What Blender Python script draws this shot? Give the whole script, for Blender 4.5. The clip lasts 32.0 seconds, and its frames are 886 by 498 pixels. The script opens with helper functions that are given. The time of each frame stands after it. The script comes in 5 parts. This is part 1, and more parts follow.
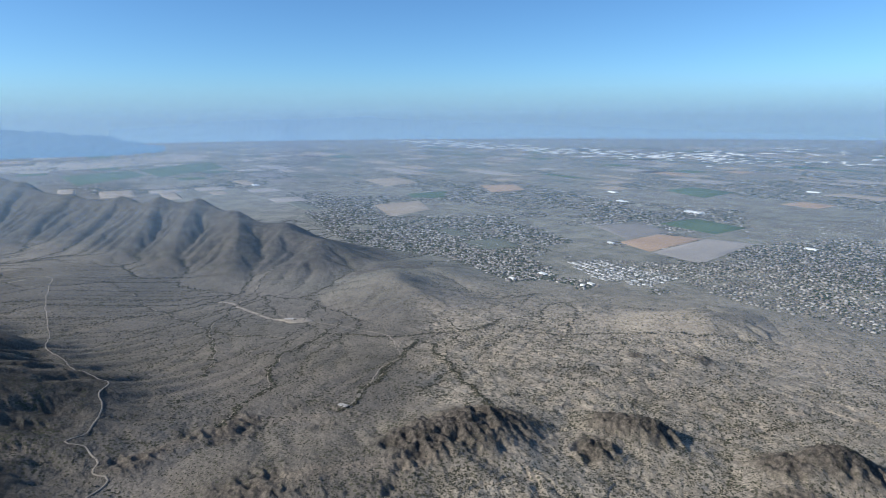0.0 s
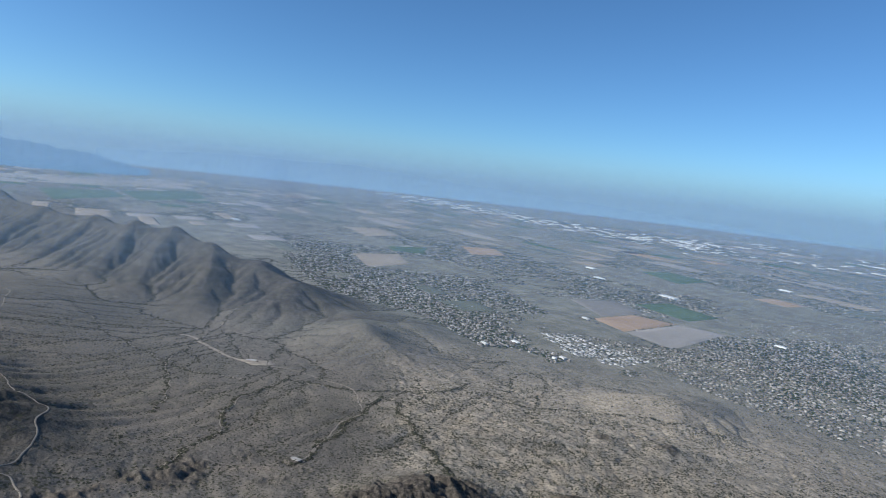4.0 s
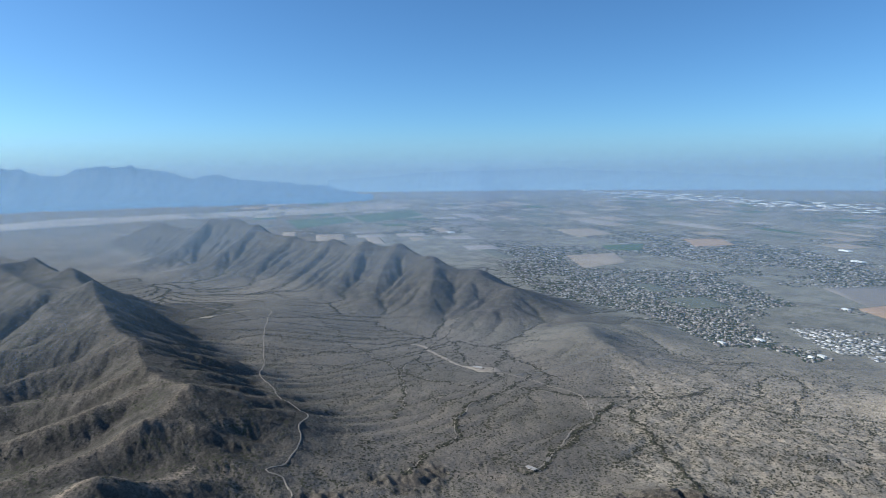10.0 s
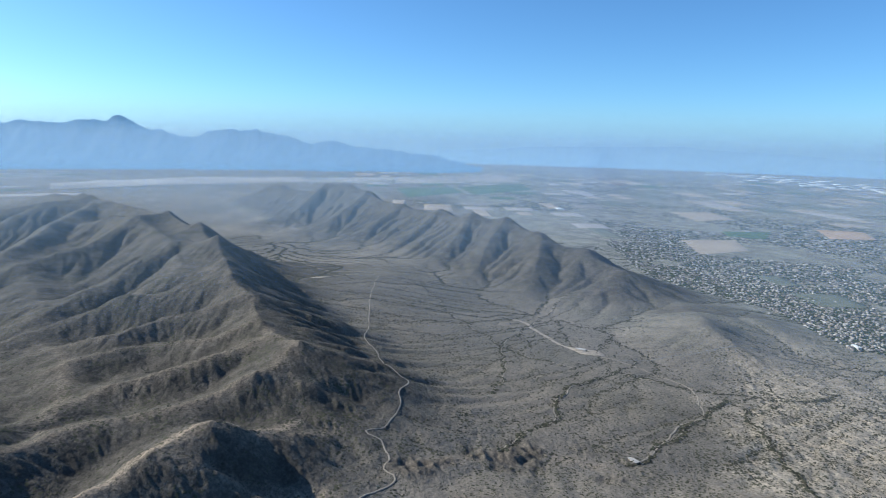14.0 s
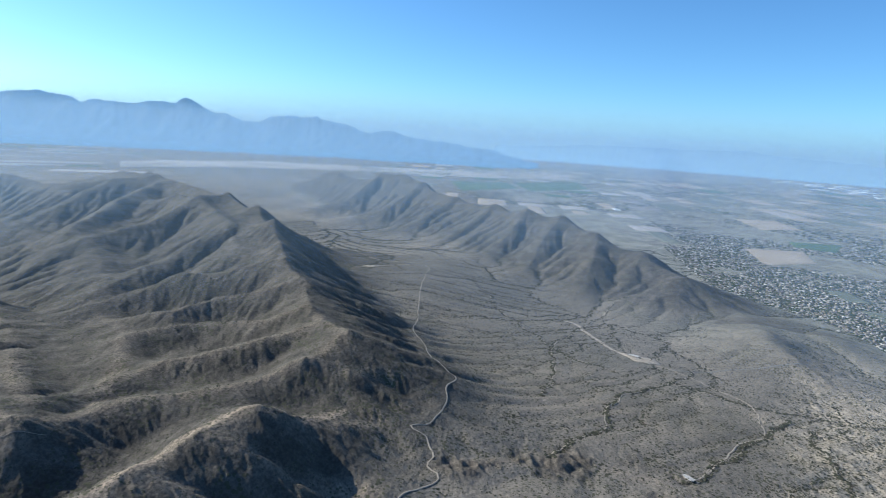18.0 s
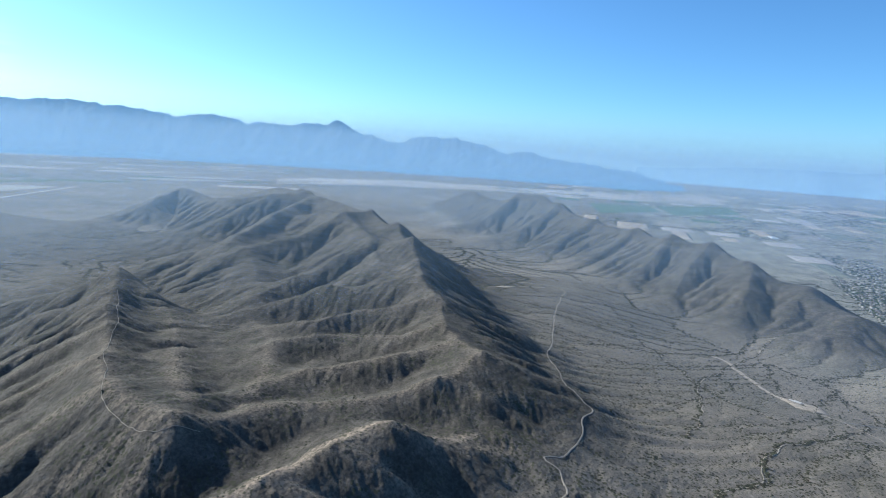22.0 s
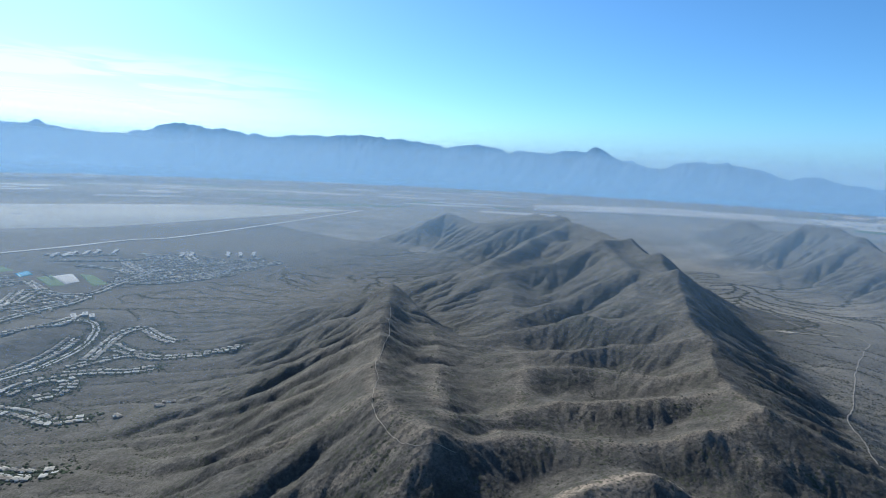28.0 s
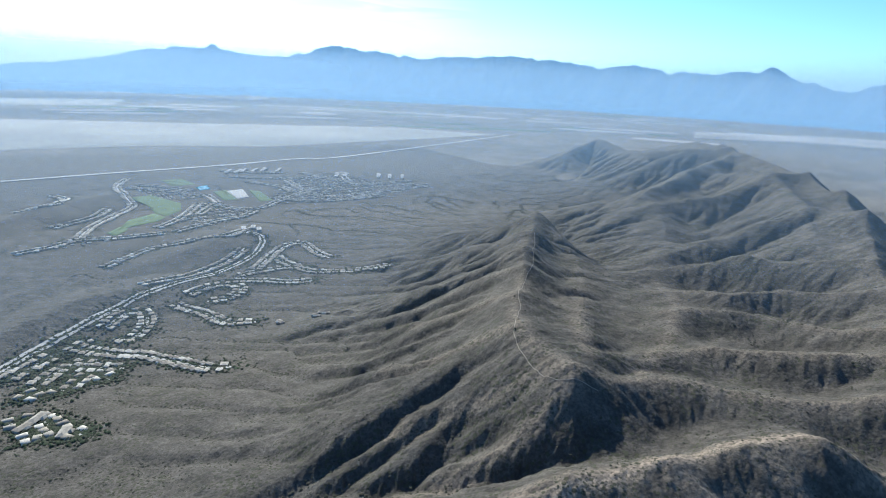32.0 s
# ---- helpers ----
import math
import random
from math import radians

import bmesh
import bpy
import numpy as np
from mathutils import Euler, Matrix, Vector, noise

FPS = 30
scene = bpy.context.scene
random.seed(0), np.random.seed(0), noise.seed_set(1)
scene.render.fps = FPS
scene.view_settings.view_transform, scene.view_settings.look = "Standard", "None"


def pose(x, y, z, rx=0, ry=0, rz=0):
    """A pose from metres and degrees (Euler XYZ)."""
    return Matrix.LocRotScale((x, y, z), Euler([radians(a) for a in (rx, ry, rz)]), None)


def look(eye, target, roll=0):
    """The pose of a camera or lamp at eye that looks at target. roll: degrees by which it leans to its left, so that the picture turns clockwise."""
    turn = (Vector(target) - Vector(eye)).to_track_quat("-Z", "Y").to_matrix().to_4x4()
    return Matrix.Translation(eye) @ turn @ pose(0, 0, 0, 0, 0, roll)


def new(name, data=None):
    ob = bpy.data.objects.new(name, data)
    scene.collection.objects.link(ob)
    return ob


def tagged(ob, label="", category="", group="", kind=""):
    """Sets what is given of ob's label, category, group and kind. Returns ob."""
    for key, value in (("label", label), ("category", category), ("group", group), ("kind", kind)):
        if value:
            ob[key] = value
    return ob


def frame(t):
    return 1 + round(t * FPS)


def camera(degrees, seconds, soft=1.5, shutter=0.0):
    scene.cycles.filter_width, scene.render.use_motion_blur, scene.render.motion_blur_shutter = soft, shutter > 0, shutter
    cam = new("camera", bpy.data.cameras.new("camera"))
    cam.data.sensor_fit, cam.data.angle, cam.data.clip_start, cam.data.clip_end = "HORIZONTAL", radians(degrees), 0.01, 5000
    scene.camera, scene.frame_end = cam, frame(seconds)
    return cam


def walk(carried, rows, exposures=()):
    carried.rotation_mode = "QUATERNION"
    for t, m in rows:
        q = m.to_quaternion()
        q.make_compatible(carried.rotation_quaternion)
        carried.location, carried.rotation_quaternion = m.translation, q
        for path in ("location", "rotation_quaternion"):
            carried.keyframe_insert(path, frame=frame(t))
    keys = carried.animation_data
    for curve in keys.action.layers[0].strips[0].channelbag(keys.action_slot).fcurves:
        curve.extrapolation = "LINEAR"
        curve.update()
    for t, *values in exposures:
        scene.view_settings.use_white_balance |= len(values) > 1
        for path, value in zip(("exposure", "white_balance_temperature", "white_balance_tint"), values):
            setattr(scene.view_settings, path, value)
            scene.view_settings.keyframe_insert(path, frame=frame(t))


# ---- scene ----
cam = camera(70.52, 32.0, soft=1.0)

# seconds, place (x, y, z), heading, tilt, lean in degrees
FLIGHT = [
    (0, -18.16, -0.79, 152.93, -23.60, -11.93, -0.40),
    (0.5, -17.35, -0.96, 152.80, -27.93, -11.67, 4.21),
    (1, -16.54, -1.11, 152.65, -29.97, -11.33, 5.96),
    (1.5, -15.74, -1.24, 152.51, -30.60, -10.02, 6.77),
    (2, -15.00, -1.32, 152.38, -29.51, -7.30, 6.39),
    (2.5, -14.30, -1.40, 152.29, -29.34, -5.88, 5.69),
    (3, -13.62, -1.47, 152.22, -28.37, -5.28, 5.75),
    (3.5, -12.94, -1.53, 152.16, -26.69, -6.32, 5.73),
    (5.5, -9.64, -1.13, 151.45, -23.33, -6.29, 8.11),
    (6, -9.11, -1.19, 151.48, -20.28, -7.26, 1.13),
    (6.5, -8.58, -1.26, 151.49, -18.50, -7.09, -0.96),
    (7, -8.06, -1.32, 151.45, -16.81, -6.27, 1.07),
    (7.5, -7.50, -1.36, 151.35, -14.98, -6.30, -0.13),
    (8, -6.86, -1.37, 151.23, -13.66, -6.12, 4.07),
    (8.5, -6.19, -1.33, 151.10, -12.66, -5.95, 4.16),
    (9, -5.53, -1.23, 150.97, -11.07, -5.33, 1.79),
    (9.5, -4.91, -1.08, 150.79, -8.62, -5.65, 0.50),
    (10, -4.29, -0.95, 150.61, -6.28, -7.22, -0.66),
    (10.5, -3.62, -0.87, 150.47, -5.00, -8.37, -1.16),
    (11, -2.91, -0.79, 150.35, -4.60, -8.55, -1.87),
    (11.5, -2.19, -0.69, 150.24, -4.13, -8.99, -2.42),
    (12, -1.45, -0.52, 150.14, -3.03, -9.35, -1.61),
    (12.5, -0.73, -0.29, 150.06, -1.54, -9.68, 0.92),
    (13, 0.00, 0.00, 150.00, 0.00, -10.13, 3.90),
    (13.5, 0.75, 0.34, 149.97, 1.78, -9.97, 5.04),
    (14, 1.46, 0.66, 149.91, 3.36, -9.74, 1.50),
    (14.5, 2.15, 0.94, 149.82, 3.89, -9.54, -0.51),
    (15, 2.84, 1.18, 149.73, 4.53, -9.76, -0.45),
    (15.5, 3.56, 1.37, 149.61, 5.79, -9.98, -1.88),
    (17.5, 6.79, 2.85, 148.97, 6.59, -10.54, 4.15),
    (18, 7.46, 3.21, 148.92, 8.01, -10.51, 3.80),
    (18.5, 8.14, 3.57, 148.86, 9.97, -10.43, 4.23),
    (19, 8.82, 3.95, 148.82, 11.21, -10.27, 3.93),
    (19.5, 9.47, 4.33, 148.75, 11.84, -10.10, 3.44),
    (20, 10.07, 4.69, 148.63, 12.90, -9.62, 3.32),
    (20.5, 10.63, 5.09, 148.50, 14.88, -9.48, 3.44),
    (21, 11.17, 5.56, 148.38, 16.95, -9.46, 3.43),
    (21.5, 11.68, 6.06, 148.28, 18.59, -9.57, 3.76),
    (22, 12.23, 6.53, 148.20, 20.42, -9.48, 3.93),
    (22.5, 12.80, 6.99, 148.15, 22.71, -9.15, 3.73),
    (23, 13.27, 7.49, 148.11, 25.12, -9.07, 3.77),
    (23.5, 13.75, 8.01, 148.06, 27.11, -9.21, 3.90),
    (24, 14.23, 8.61, 148.00, 28.76, -9.35, 2.80),
    (24.5, 14.77, 9.20, 147.91, 30.43, -9.31, 2.09),
    (26.5, 16.58, 11.60, 147.47, 37.74, -9.53, 1.16),
    (27, 17.05, 12.27, 147.40, 40.20, -9.54, -0.19),
    (27.5, 17.49, 12.94, 147.35, 42.25, -9.14, 0.52),
    (28, 17.84, 13.57, 147.25, 43.60, -8.41, 2.96),
    (28.5, 18.16, 14.22, 147.15, 45.28, -8.85, 4.66),
    (29, 18.48, 14.92, 147.08, 47.50, -9.72, 3.53),
    (29.5, 18.86, 15.58, 147.01, 49.47, -10.42, 2.80),
    (30, 19.24, 16.28, 146.98, 51.29, -12.09, 1.59),
    (30.5, 19.60, 16.92, 146.95, 52.91, -13.78, 1.63),
    (31, 19.93, 17.69, 146.95, 54.15, -15.02, 1.48),
    (31.5, 20.25, 18.51, 146.94, 55.40, -15.56, 3.01),
    (32, 20.56, 19.36, 146.93, 56.48, -15.85, 2.79),
]


def heading_pose(x, y, z, turn, tilt, lean):
    way = Vector((math.cos(radians(turn)) * math.cos(radians(tilt)), math.sin(radians(turn)) * math.cos(radians(tilt)), math.sin(radians(tilt))))
    eye = Vector((x, y, z))
    return look(eye, eye + way * 100.0, lean)


EXPOSURES = [(0, 0.08, 6300, 5), (2, -0.08, 6300, 5), (5, -0.1, 6200, 4), (9, -0.05, 6100, 3), (13, 0.2, 6100, 2), (19, 0.33, 6050, 1), (27, 0.17, 5800, 0), (29, 0.06, 5800, 0), (30, 0.2, 5850, 0), (32, 0.47, 6000, 0)]
walk(cam, [(row[0], heading_pose(*row[1:])) for row in FLIGHT], EXPOSURES)

# ---------------------------------------------------------------- sky, sun
K = 150.0  # one unit of the plan in metres
SUN_UP, SUN_TURN = 31.0, 80.0
world = bpy.data.worlds.new("sky")
scene.world = world
world.use_nodes = True
wn = world.node_tree
sky = wn.nodes.new("ShaderNodeTexSky")
sky.sky_type = "NISHITA"
sky.sun_disc = False
sky.sun_elevation = radians(SUN_UP)
sky.sun_rotation = radians(90 - SUN_TURN)
sky.altitude = 1700
sky.air_density, sky.dust_density, sky.ozone_density = 0.88, 1.9, 4.4
tone = wn.nodes.new("ShaderNodeMix")
tone.data_type, tone.blend_type = "RGBA", "MULTIPLY"
tone.inputs[0].default_value = 1.0
tone.inputs[7].default_value = (0.77, 1.0, 1.14, 1)
wn.links.new(sky.outputs[0], tone.inputs[6])
bg = wn.nodes["Background"]
bg.inputs[1].default_value = 0.128
wn.links.new(tone.outputs[2], bg.inputs[0])

sun = new("sun", bpy.data.lights.new("sun", "SUN"))
sun.data.energy, sun.data.angle, sun.data.color = 5.7, radians(0.5), (1.0, 0.945, 0.88)
SUN_WAY = Vector((math.cos(radians(SUN_TURN)) * math.cos(radians(SUN_UP)), math.sin(radians(SUN_TURN)) * math.cos(radians(SUN_UP)), math.sin(radians(SUN_UP))))
sun.matrix_world = look(SUN_WAY * 1000, (0, 0, 0))


# ---------------------------------------------------------------- materials
class Graph:
    """A short hand for shader nodes."""

    def __init__(self, name, rough=0.95):
        self.m = bpy.data.materials.new(name)
        self.m.use_nodes = True
        self.t = self.m.node_tree
        self.b = self.t.nodes["Principled BSDF"]
        self.b.inputs["Roughness"].default_value = rough
        self.b.inputs["Specular IOR Level"].default_value = 0.12
        self.pos = self.t.nodes.new("ShaderNodeTexCoord").outputs["Object"]

    def put(self, socket, value):
        if isinstance(value, bpy.types.NodeSocket):
            self.t.links.new(value, socket)
        elif isinstance(value, tuple) and len(value) == 3 and socket.type == "RGBA":
            socket.default_value = (*value, 1)
        else:
            socket.default_value = value

    def noise(self, scale, detail=4.0, rough=0.55, at=None, warp=0.0):
        n = self.t.nodes.new("ShaderNodeTexNoise")
        self.put(n.inputs["Vector"], at or self.pos)
        n.inputs["Scale"].default_value, n.inputs["Detail"].default_value = scale, detail
        n.inputs["Roughness"].default_value, n.inputs["Distortion"].default_value = rough, warp
        return n.outputs["Fac"]

    def cells(self, scale, at=None, out="Distance", feature="F1"):
        n = self.t.nodes.new("ShaderNodeTexVoronoi")
        n.feature = feature
        self.put(n.inputs["Vector"], at or self.pos)
        n.inputs["Scale"].default_value = scale
        return n.outputs[out]

    def ramp(self, fac, low, high, a=0.0, b=1.0):
        n = self.t.nodes.new("ShaderNodeMapRange")
        n.interpolation_type = "SMOOTHSTEP"
        self.put(n.inputs[0], fac)
        for i, v in enumerate((low, high, a, b)):
            self.put(n.inputs[i + 1], v)
        return n.outputs[0]

    def mix(self, fac, a, b, mode="MIX"):
        n = self.t.nodes.new("ShaderNodeMix")
        n.data_type, n.blend_type = "RGBA", mode
        self.put(n.inputs[0], fac)
        self.put(n.inputs[6], a)
        self.put(n.inputs[7], b)
        return n.outputs[2]

    def math(self, op, a, b=0.0):
        n = self.t.nodes.new("ShaderNodeMath")
        n.operation = op
        self.put(n.inputs[0], a)
        self.put(n.inputs[1], b)
        return n.outputs[0]

    def colour(self, value):
        self.put(self.b.inputs["Base Color"], value)
        return self

    def bump(self, height, strength, distance):
        n = self.t.nodes.new("ShaderNodeBump")
        n.inputs["Strength"].default_value, n.inputs["Distance"].default_value = strength, distance
        self.put(n.inputs["Height"], height)
        self.put(self.b.inputs["Normal"], n.outputs[0])
        return self


def desert_material():
    g = Graph("desert_soil", 0.95)
    a = g.t.nodes.new("ShaderNodeAttribute")
    a.attribute_name = "soil"
    s = g.t.nodes.new("ShaderNodeSeparateColor")
    g.put(s.inputs[0], a.outputs["Color"])
    granite, hill, pale, crag = s.outputs[0], s.outputs[1], s.outputs[2], a.outputs["Alpha"]
    wide, mid, fine = g.noise(0.012, 4), g.noise(0.09, 5, 0.6), g.noise(0.9, 4, 0.65)
    soil = g.mix(g.ramp(wide, 0.35, 0.65), (0.165, 0.145, 0.122), (0.21, 0.18, 0.15))
    soil = g.mix(g.math("MULTIPLY", granite, 0.95), soil, g.mix(g.ramp(mid, 0.35, 0.65), (0.34, 0.285, 0.22), (0.44, 0.37, 0.29)))
    clump = g.math("MULTIPLY", granite, g.ramp(g.noise(0.42, 5, 0.7), 0.51, 0.6, 0.0, 0.6))
    soil = g.mix(clump, soil, (0.115, 0.1, 0.074))
    flat = g.t.nodes.new("ShaderNodeAttribute")
    flat.attribute_name = "plain"
    soil = g.mix(flat.outputs["Fac"], soil, g.mix(g.ramp(g.noise(0.03, 5, 0.65), 0.38, 0.62), (0.195, 0.183, 0.155), (0.285, 0.265, 0.215)))
    hills = g.mix(g.ramp(mid, 0.35, 0.68), (0.084, 0.074, 0.063), (0.134, 0.116, 0.098))
    blotch = g.ramp(g.noise(0.22, 5, 0.7), 0.36, 0.62)
    hills = g.mix(blotch, g.mix(1.0, hills, (0.74, 0.74, 0.74), "MULTIPLY"), hills)
    soil = g.mix(hill, soil, hills)
    soil = g.mix(g.math("MULTIPLY", pale, g.ramp(fine, 0.3, 0.6, 0.5, 1.0)), soil, (0.36, 0.28, 0.21))
    rock = g.mix(g.ramp(g.noise(0.5, 6, 0.7), 0.4, 0.62), (0.05, 0.043, 0.037), (0.135, 0.112, 0.092))
    soil = g.mix(crag, soil, rock)
    soil = g.mix(g.ramp(fine, 0.3, 0.75), g.mix(1.0, soil, (0.7, 0.7, 0.7), "MULTIPLY"), g.mix(1.0, soil, (1.24, 1.22, 1.2), "MULTIPLY"))
    # scrub: creosote and palo verde as dots of two sizes, thick in places
    thick = g.ramp(g.noise(0.05, 5, 0.65), 0.36, 0.66, 0.12, 0.42)
    dots = g.math("LESS_THAN", g.cells(0.62), thick)
    thick2 = g.ramp(g.noise(0.11, 5, 0.65), 0.42, 0.66, 0.1, 0.4)
    dots2 = g.math("LESS_THAN", g.cells(1.7), thick2)
    leaf = g.mix(g.noise(0.3, 2), (0.048, 0.05, 0.03), (0.085, 0.08, 0.05))
    both = g.math("MAXIMUM", dots, g.math("MULTIPLY", dots2, 0.75))
    both = g.math("MULTIPLY", both, g.ramp(crag, 0.2, 0.9, 0.85, 0.25))
    g.colour(g.mix(both, soil, leaf))
    g.bump(g.math("ADD", g.math("ADD", g.noise(0.3, 6, 0.62), g.math("MULTIPLY", g.noise(1.1, 4, 0.65), 0.3)), g.math("MULTIPLY", both, 0.14)), 0.75, 1.3)
    return g.m


def plain_material(name, dark, light, scale=0.03, rough=0.9, relief=0.0):
    g = Graph(name, rough)
    f = g.math("ADD", g.math("MULTIPLY", g.noise(scale, 4), 0.6), g.math("MULTIPLY", g.noise(scale * 14, 3), 0.4))
    g.colour(g.mix(g.ramp(f, 0.35, 0.65), dark, light))
    if relief:
        g.bump(g.noise(scale * 20, 4), 0.5, relief)
    return g.m


def varied_material(name, tints, rough=0.85):
    """Colours that change from piece to piece."""
    g = Graph(name, rough)
    info = g.t.nodes.new("ShaderNodeNewGeometry")
    ob = g.t.nodes.new("ShaderNodeObjectInfo")
    pick = g.math("FRACT", g.math("ADD", info.outputs["Random Per Island"], ob.outputs["Random"]))
    r = g.t.nodes.new("ShaderNodeValToRGB")
    r.color_ramp.interpolation = "CONSTANT"
    while len(r.color_ramp.elements) < len(tints):
        r.color_ramp.elements.new(0.5)
    for i, (e, c) in enumerate(zip(r.color_ramp.elements, tints)):
        e.position, e.color = i / len(tints), (*c, 1)
    g.put(r.inputs[0], pick)
    stain = g.ramp(g.noise(1.3, 4), 0.3, 0.7, 0.82, 1.08)
    g.colour(g.mix(1.0, r.outputs[0], stain, "MULTIPLY"))
    return g.m


def painted_haze_material(name, body, glow, amount, strength=1.0):
    """Far land behind kilometres of air: haze painted in as emission, stronger at foot."""
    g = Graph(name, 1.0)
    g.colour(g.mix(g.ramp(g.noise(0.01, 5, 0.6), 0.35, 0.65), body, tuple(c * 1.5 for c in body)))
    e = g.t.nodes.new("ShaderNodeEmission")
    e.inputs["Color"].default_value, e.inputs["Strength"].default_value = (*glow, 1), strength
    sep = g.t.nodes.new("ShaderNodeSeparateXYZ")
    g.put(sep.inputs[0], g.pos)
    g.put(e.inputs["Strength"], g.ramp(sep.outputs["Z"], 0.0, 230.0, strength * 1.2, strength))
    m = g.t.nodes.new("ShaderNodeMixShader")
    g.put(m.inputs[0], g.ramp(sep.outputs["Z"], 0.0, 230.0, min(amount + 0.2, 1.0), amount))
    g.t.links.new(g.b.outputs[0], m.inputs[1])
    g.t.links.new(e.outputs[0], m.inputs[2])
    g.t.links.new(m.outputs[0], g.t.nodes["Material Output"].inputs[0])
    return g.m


SOIL = desert_material()
ASPHALT = plain_material("worn_asphalt", (0.13, 0.12, 0.11), (0.2, 0.185, 0.17), 0.3)
DIRT = plain_material("dirt_road", (0.25, 0.21, 0.165), (0.36, 0.3, 0.24), 0.3)
PAVED = plain_material("pale_concrete", (0.36, 0.33, 0.3), (0.5, 0.46, 0.42), 0.4)
LEAF = varied_material("desert_leaf", [(0.055, 0.055, 0.038), (0.07, 0.068, 0.046), (0.045, 0.046, 0.034), (0.085, 0.078, 0.055), (0.06, 0.053, 0.04)], 0.9)
TREES = varied_material("town_leaf", [(0.035, 0.05, 0.028), (0.05, 0.065, 0.035), (0.04, 0.045, 0.03), (0.07, 0.075, 0.05)], 0.9)
STUCCO = varied_material("stucco", [(0.42, 0.35, 0.28), (0.5, 0.43, 0.35), (0.36, 0.3, 0.25), (0.55, 0.5, 0.43)])
TILE = varied_material("roof_tile", [(0.36, 0.305, 0.24), (0.46, 0.4, 0.325), (0.27, 0.225, 0.18), (0.57, 0.51, 0.43), (0.38, 0.33, 0.27)])
WHITE = varied_material("white_roof", [(0.44, 0.42, 0.4), (0.31, 0.3, 0.28), (0.54, 0.52, 0.5), (0.22, 0.21, 0.2)], 0.6)
TOWN = varied_material("town_roofs", [(0.19, 0.165, 0.145), (0.26, 0.23, 0.2), (0.15, 0.13, 0.12), (0.31, 0.285, 0.26), (0.21, 0.175, 0.15), (0.13, 0.12, 0.11), (0.32, 0.29, 0.26), (0.4, 0.37, 0.335), (0.17, 0.15, 0.135)])
TURF = plain_material("golf_turf", (0.075, 0.115, 0.05), (0.12, 0.165, 0.075), 0.12)
WATER = Graph("pond_water", 0.08).colour((0.03, 0.16, 0.2)).m


# ---------------------------------------------------------------- the lie of the land
def hash01(i, j, seed):
    h = (i.astype(np.int64) * 374761393 + j.astype(np.int64) * 668265263 + seed * 974711) & 0x7FFFFFFF
    h = ((h ^ (h >> 13)) * 1274126177) & 0x7FFFFFFF
    return ((h ^ (h >> 16)) & 0xFFFF) / 65535.0


def vnoise(x, y, seed):
    i, j = np.floor(x), np.floor(y)
    u, v = x - i, y - j
    u, v = u * u * u * (u * (u * 6 - 15) + 10), v * v * v * (v * (v * 6 - 15) + 10)
    a, b, c, d = hash01(i, j, seed), hash01(i + 1, j, seed), hash01(i, j + 1, seed), hash01(i + 1, j + 1, seed)
    return (a + (b - a) * u + (c - a) * v + (a - b - c + d) * u * v) * 2 - 1


def fbm(x, y, seed, octaves=4, gain=0.5):
    total, amp = 0.0, 1.0
    for k in range(octaves):
        total = total + amp * vnoise(x * 2 ** k + 17.3 * k, y * 2 ** k - 9.1 * k, seed + k)
        amp *= gain
    return total


CRESTS = []


def crest(line, reach, hollow):
    """A crest through points (x, y, height), the reach of its flanks and how hollow they are."""
    CRESTS.append((line, reach, hollow))
    return line


# the right-hand range and its spurs
RIGHT_CREST = crest([(3.62, -1.16, 0.11), (3.92, -0.92, 0.225), (4.32, -0.74, 0.262), (4.58, -0.44, 0.335), (4.91, -0.2, 0.392), (5.12, 0.06, 0.402), (5.61, 0.36, 0.375), (6.27, 0.8, 0.345), (6.92, 1.26, 0.415), (7.27, 1.58, 0.488), (7.41, 1.84, 0.44), (8, 2.33, 0.31), (8.86, 2.93, 0.345), (9.6, 3.5, 0.1)], 0.72, 1.35)
crest([(4.58, -0.44, 0.33), (4.16, -0.38, 0.22), (3.86, -0.32, 0.1)], 0.32, 1)
crest([(3.92, -0.92, 0.22), (3.66, -0.8, 0.12), (3.45, -0.74, 0.05)], 0.29, 1)
crest([(4.32, -0.74, 0.26), (4, -0.6, 0.15), (3.72, -0.5, 0.06)], 0.29, 1)
crest([(4.91, -0.2, 0.39), (4.62, -0.06, 0.27), (4.3, 0.02, 0.13)], 0.35, 1)
crest([(5.12, 0.06, 0.4), (4.82, 0.2, 0.28), (4.6, 0.32, 0.14)], 0.35, 1)
crest([(5.61, 0.36, 0.37), (5.3, 0.58, 0.24), (5.05, 0.76, 0.12)], 0.38, 1)
crest([(6.27, 0.8, 0.34), (5.9, 1, 0.22), (5.66, 1.17, 0.1)], 0.41, 1)
crest([(6.92, 1.26, 0.41), (6.5, 1.5, 0.22), (6.2, 1.75, 0.08)], 0.46, 1)
crest([(7.41, 1.84, 0.44), (7, 2.1, 0.22), (6.7, 2.35, 0.08)], 0.49, 1)
# the long left-hand range: its crest ends in a sharp corner over the valley
LEFT_CREST = crest([(1.7, 0.52, 0.405), (1.82, 0.61, 0.395), (1.96, 0.705, 0.388), (2.14, 0.785, 0.386), (2.316, 0.88, 0.395), (2.44, 1, 0.408), (2.667, 1.106, 0.428), (2.99, 1.29, 0.44), (3.57, 1.63, 0.437), (4.08, 2.11, 0.442), (4.61, 2.68, 0.457), (5.14, 3.32, 0.44), (6.05, 4.29, 0.39), (6.8, 5.2, 0.2)], 0.6, 1.6)
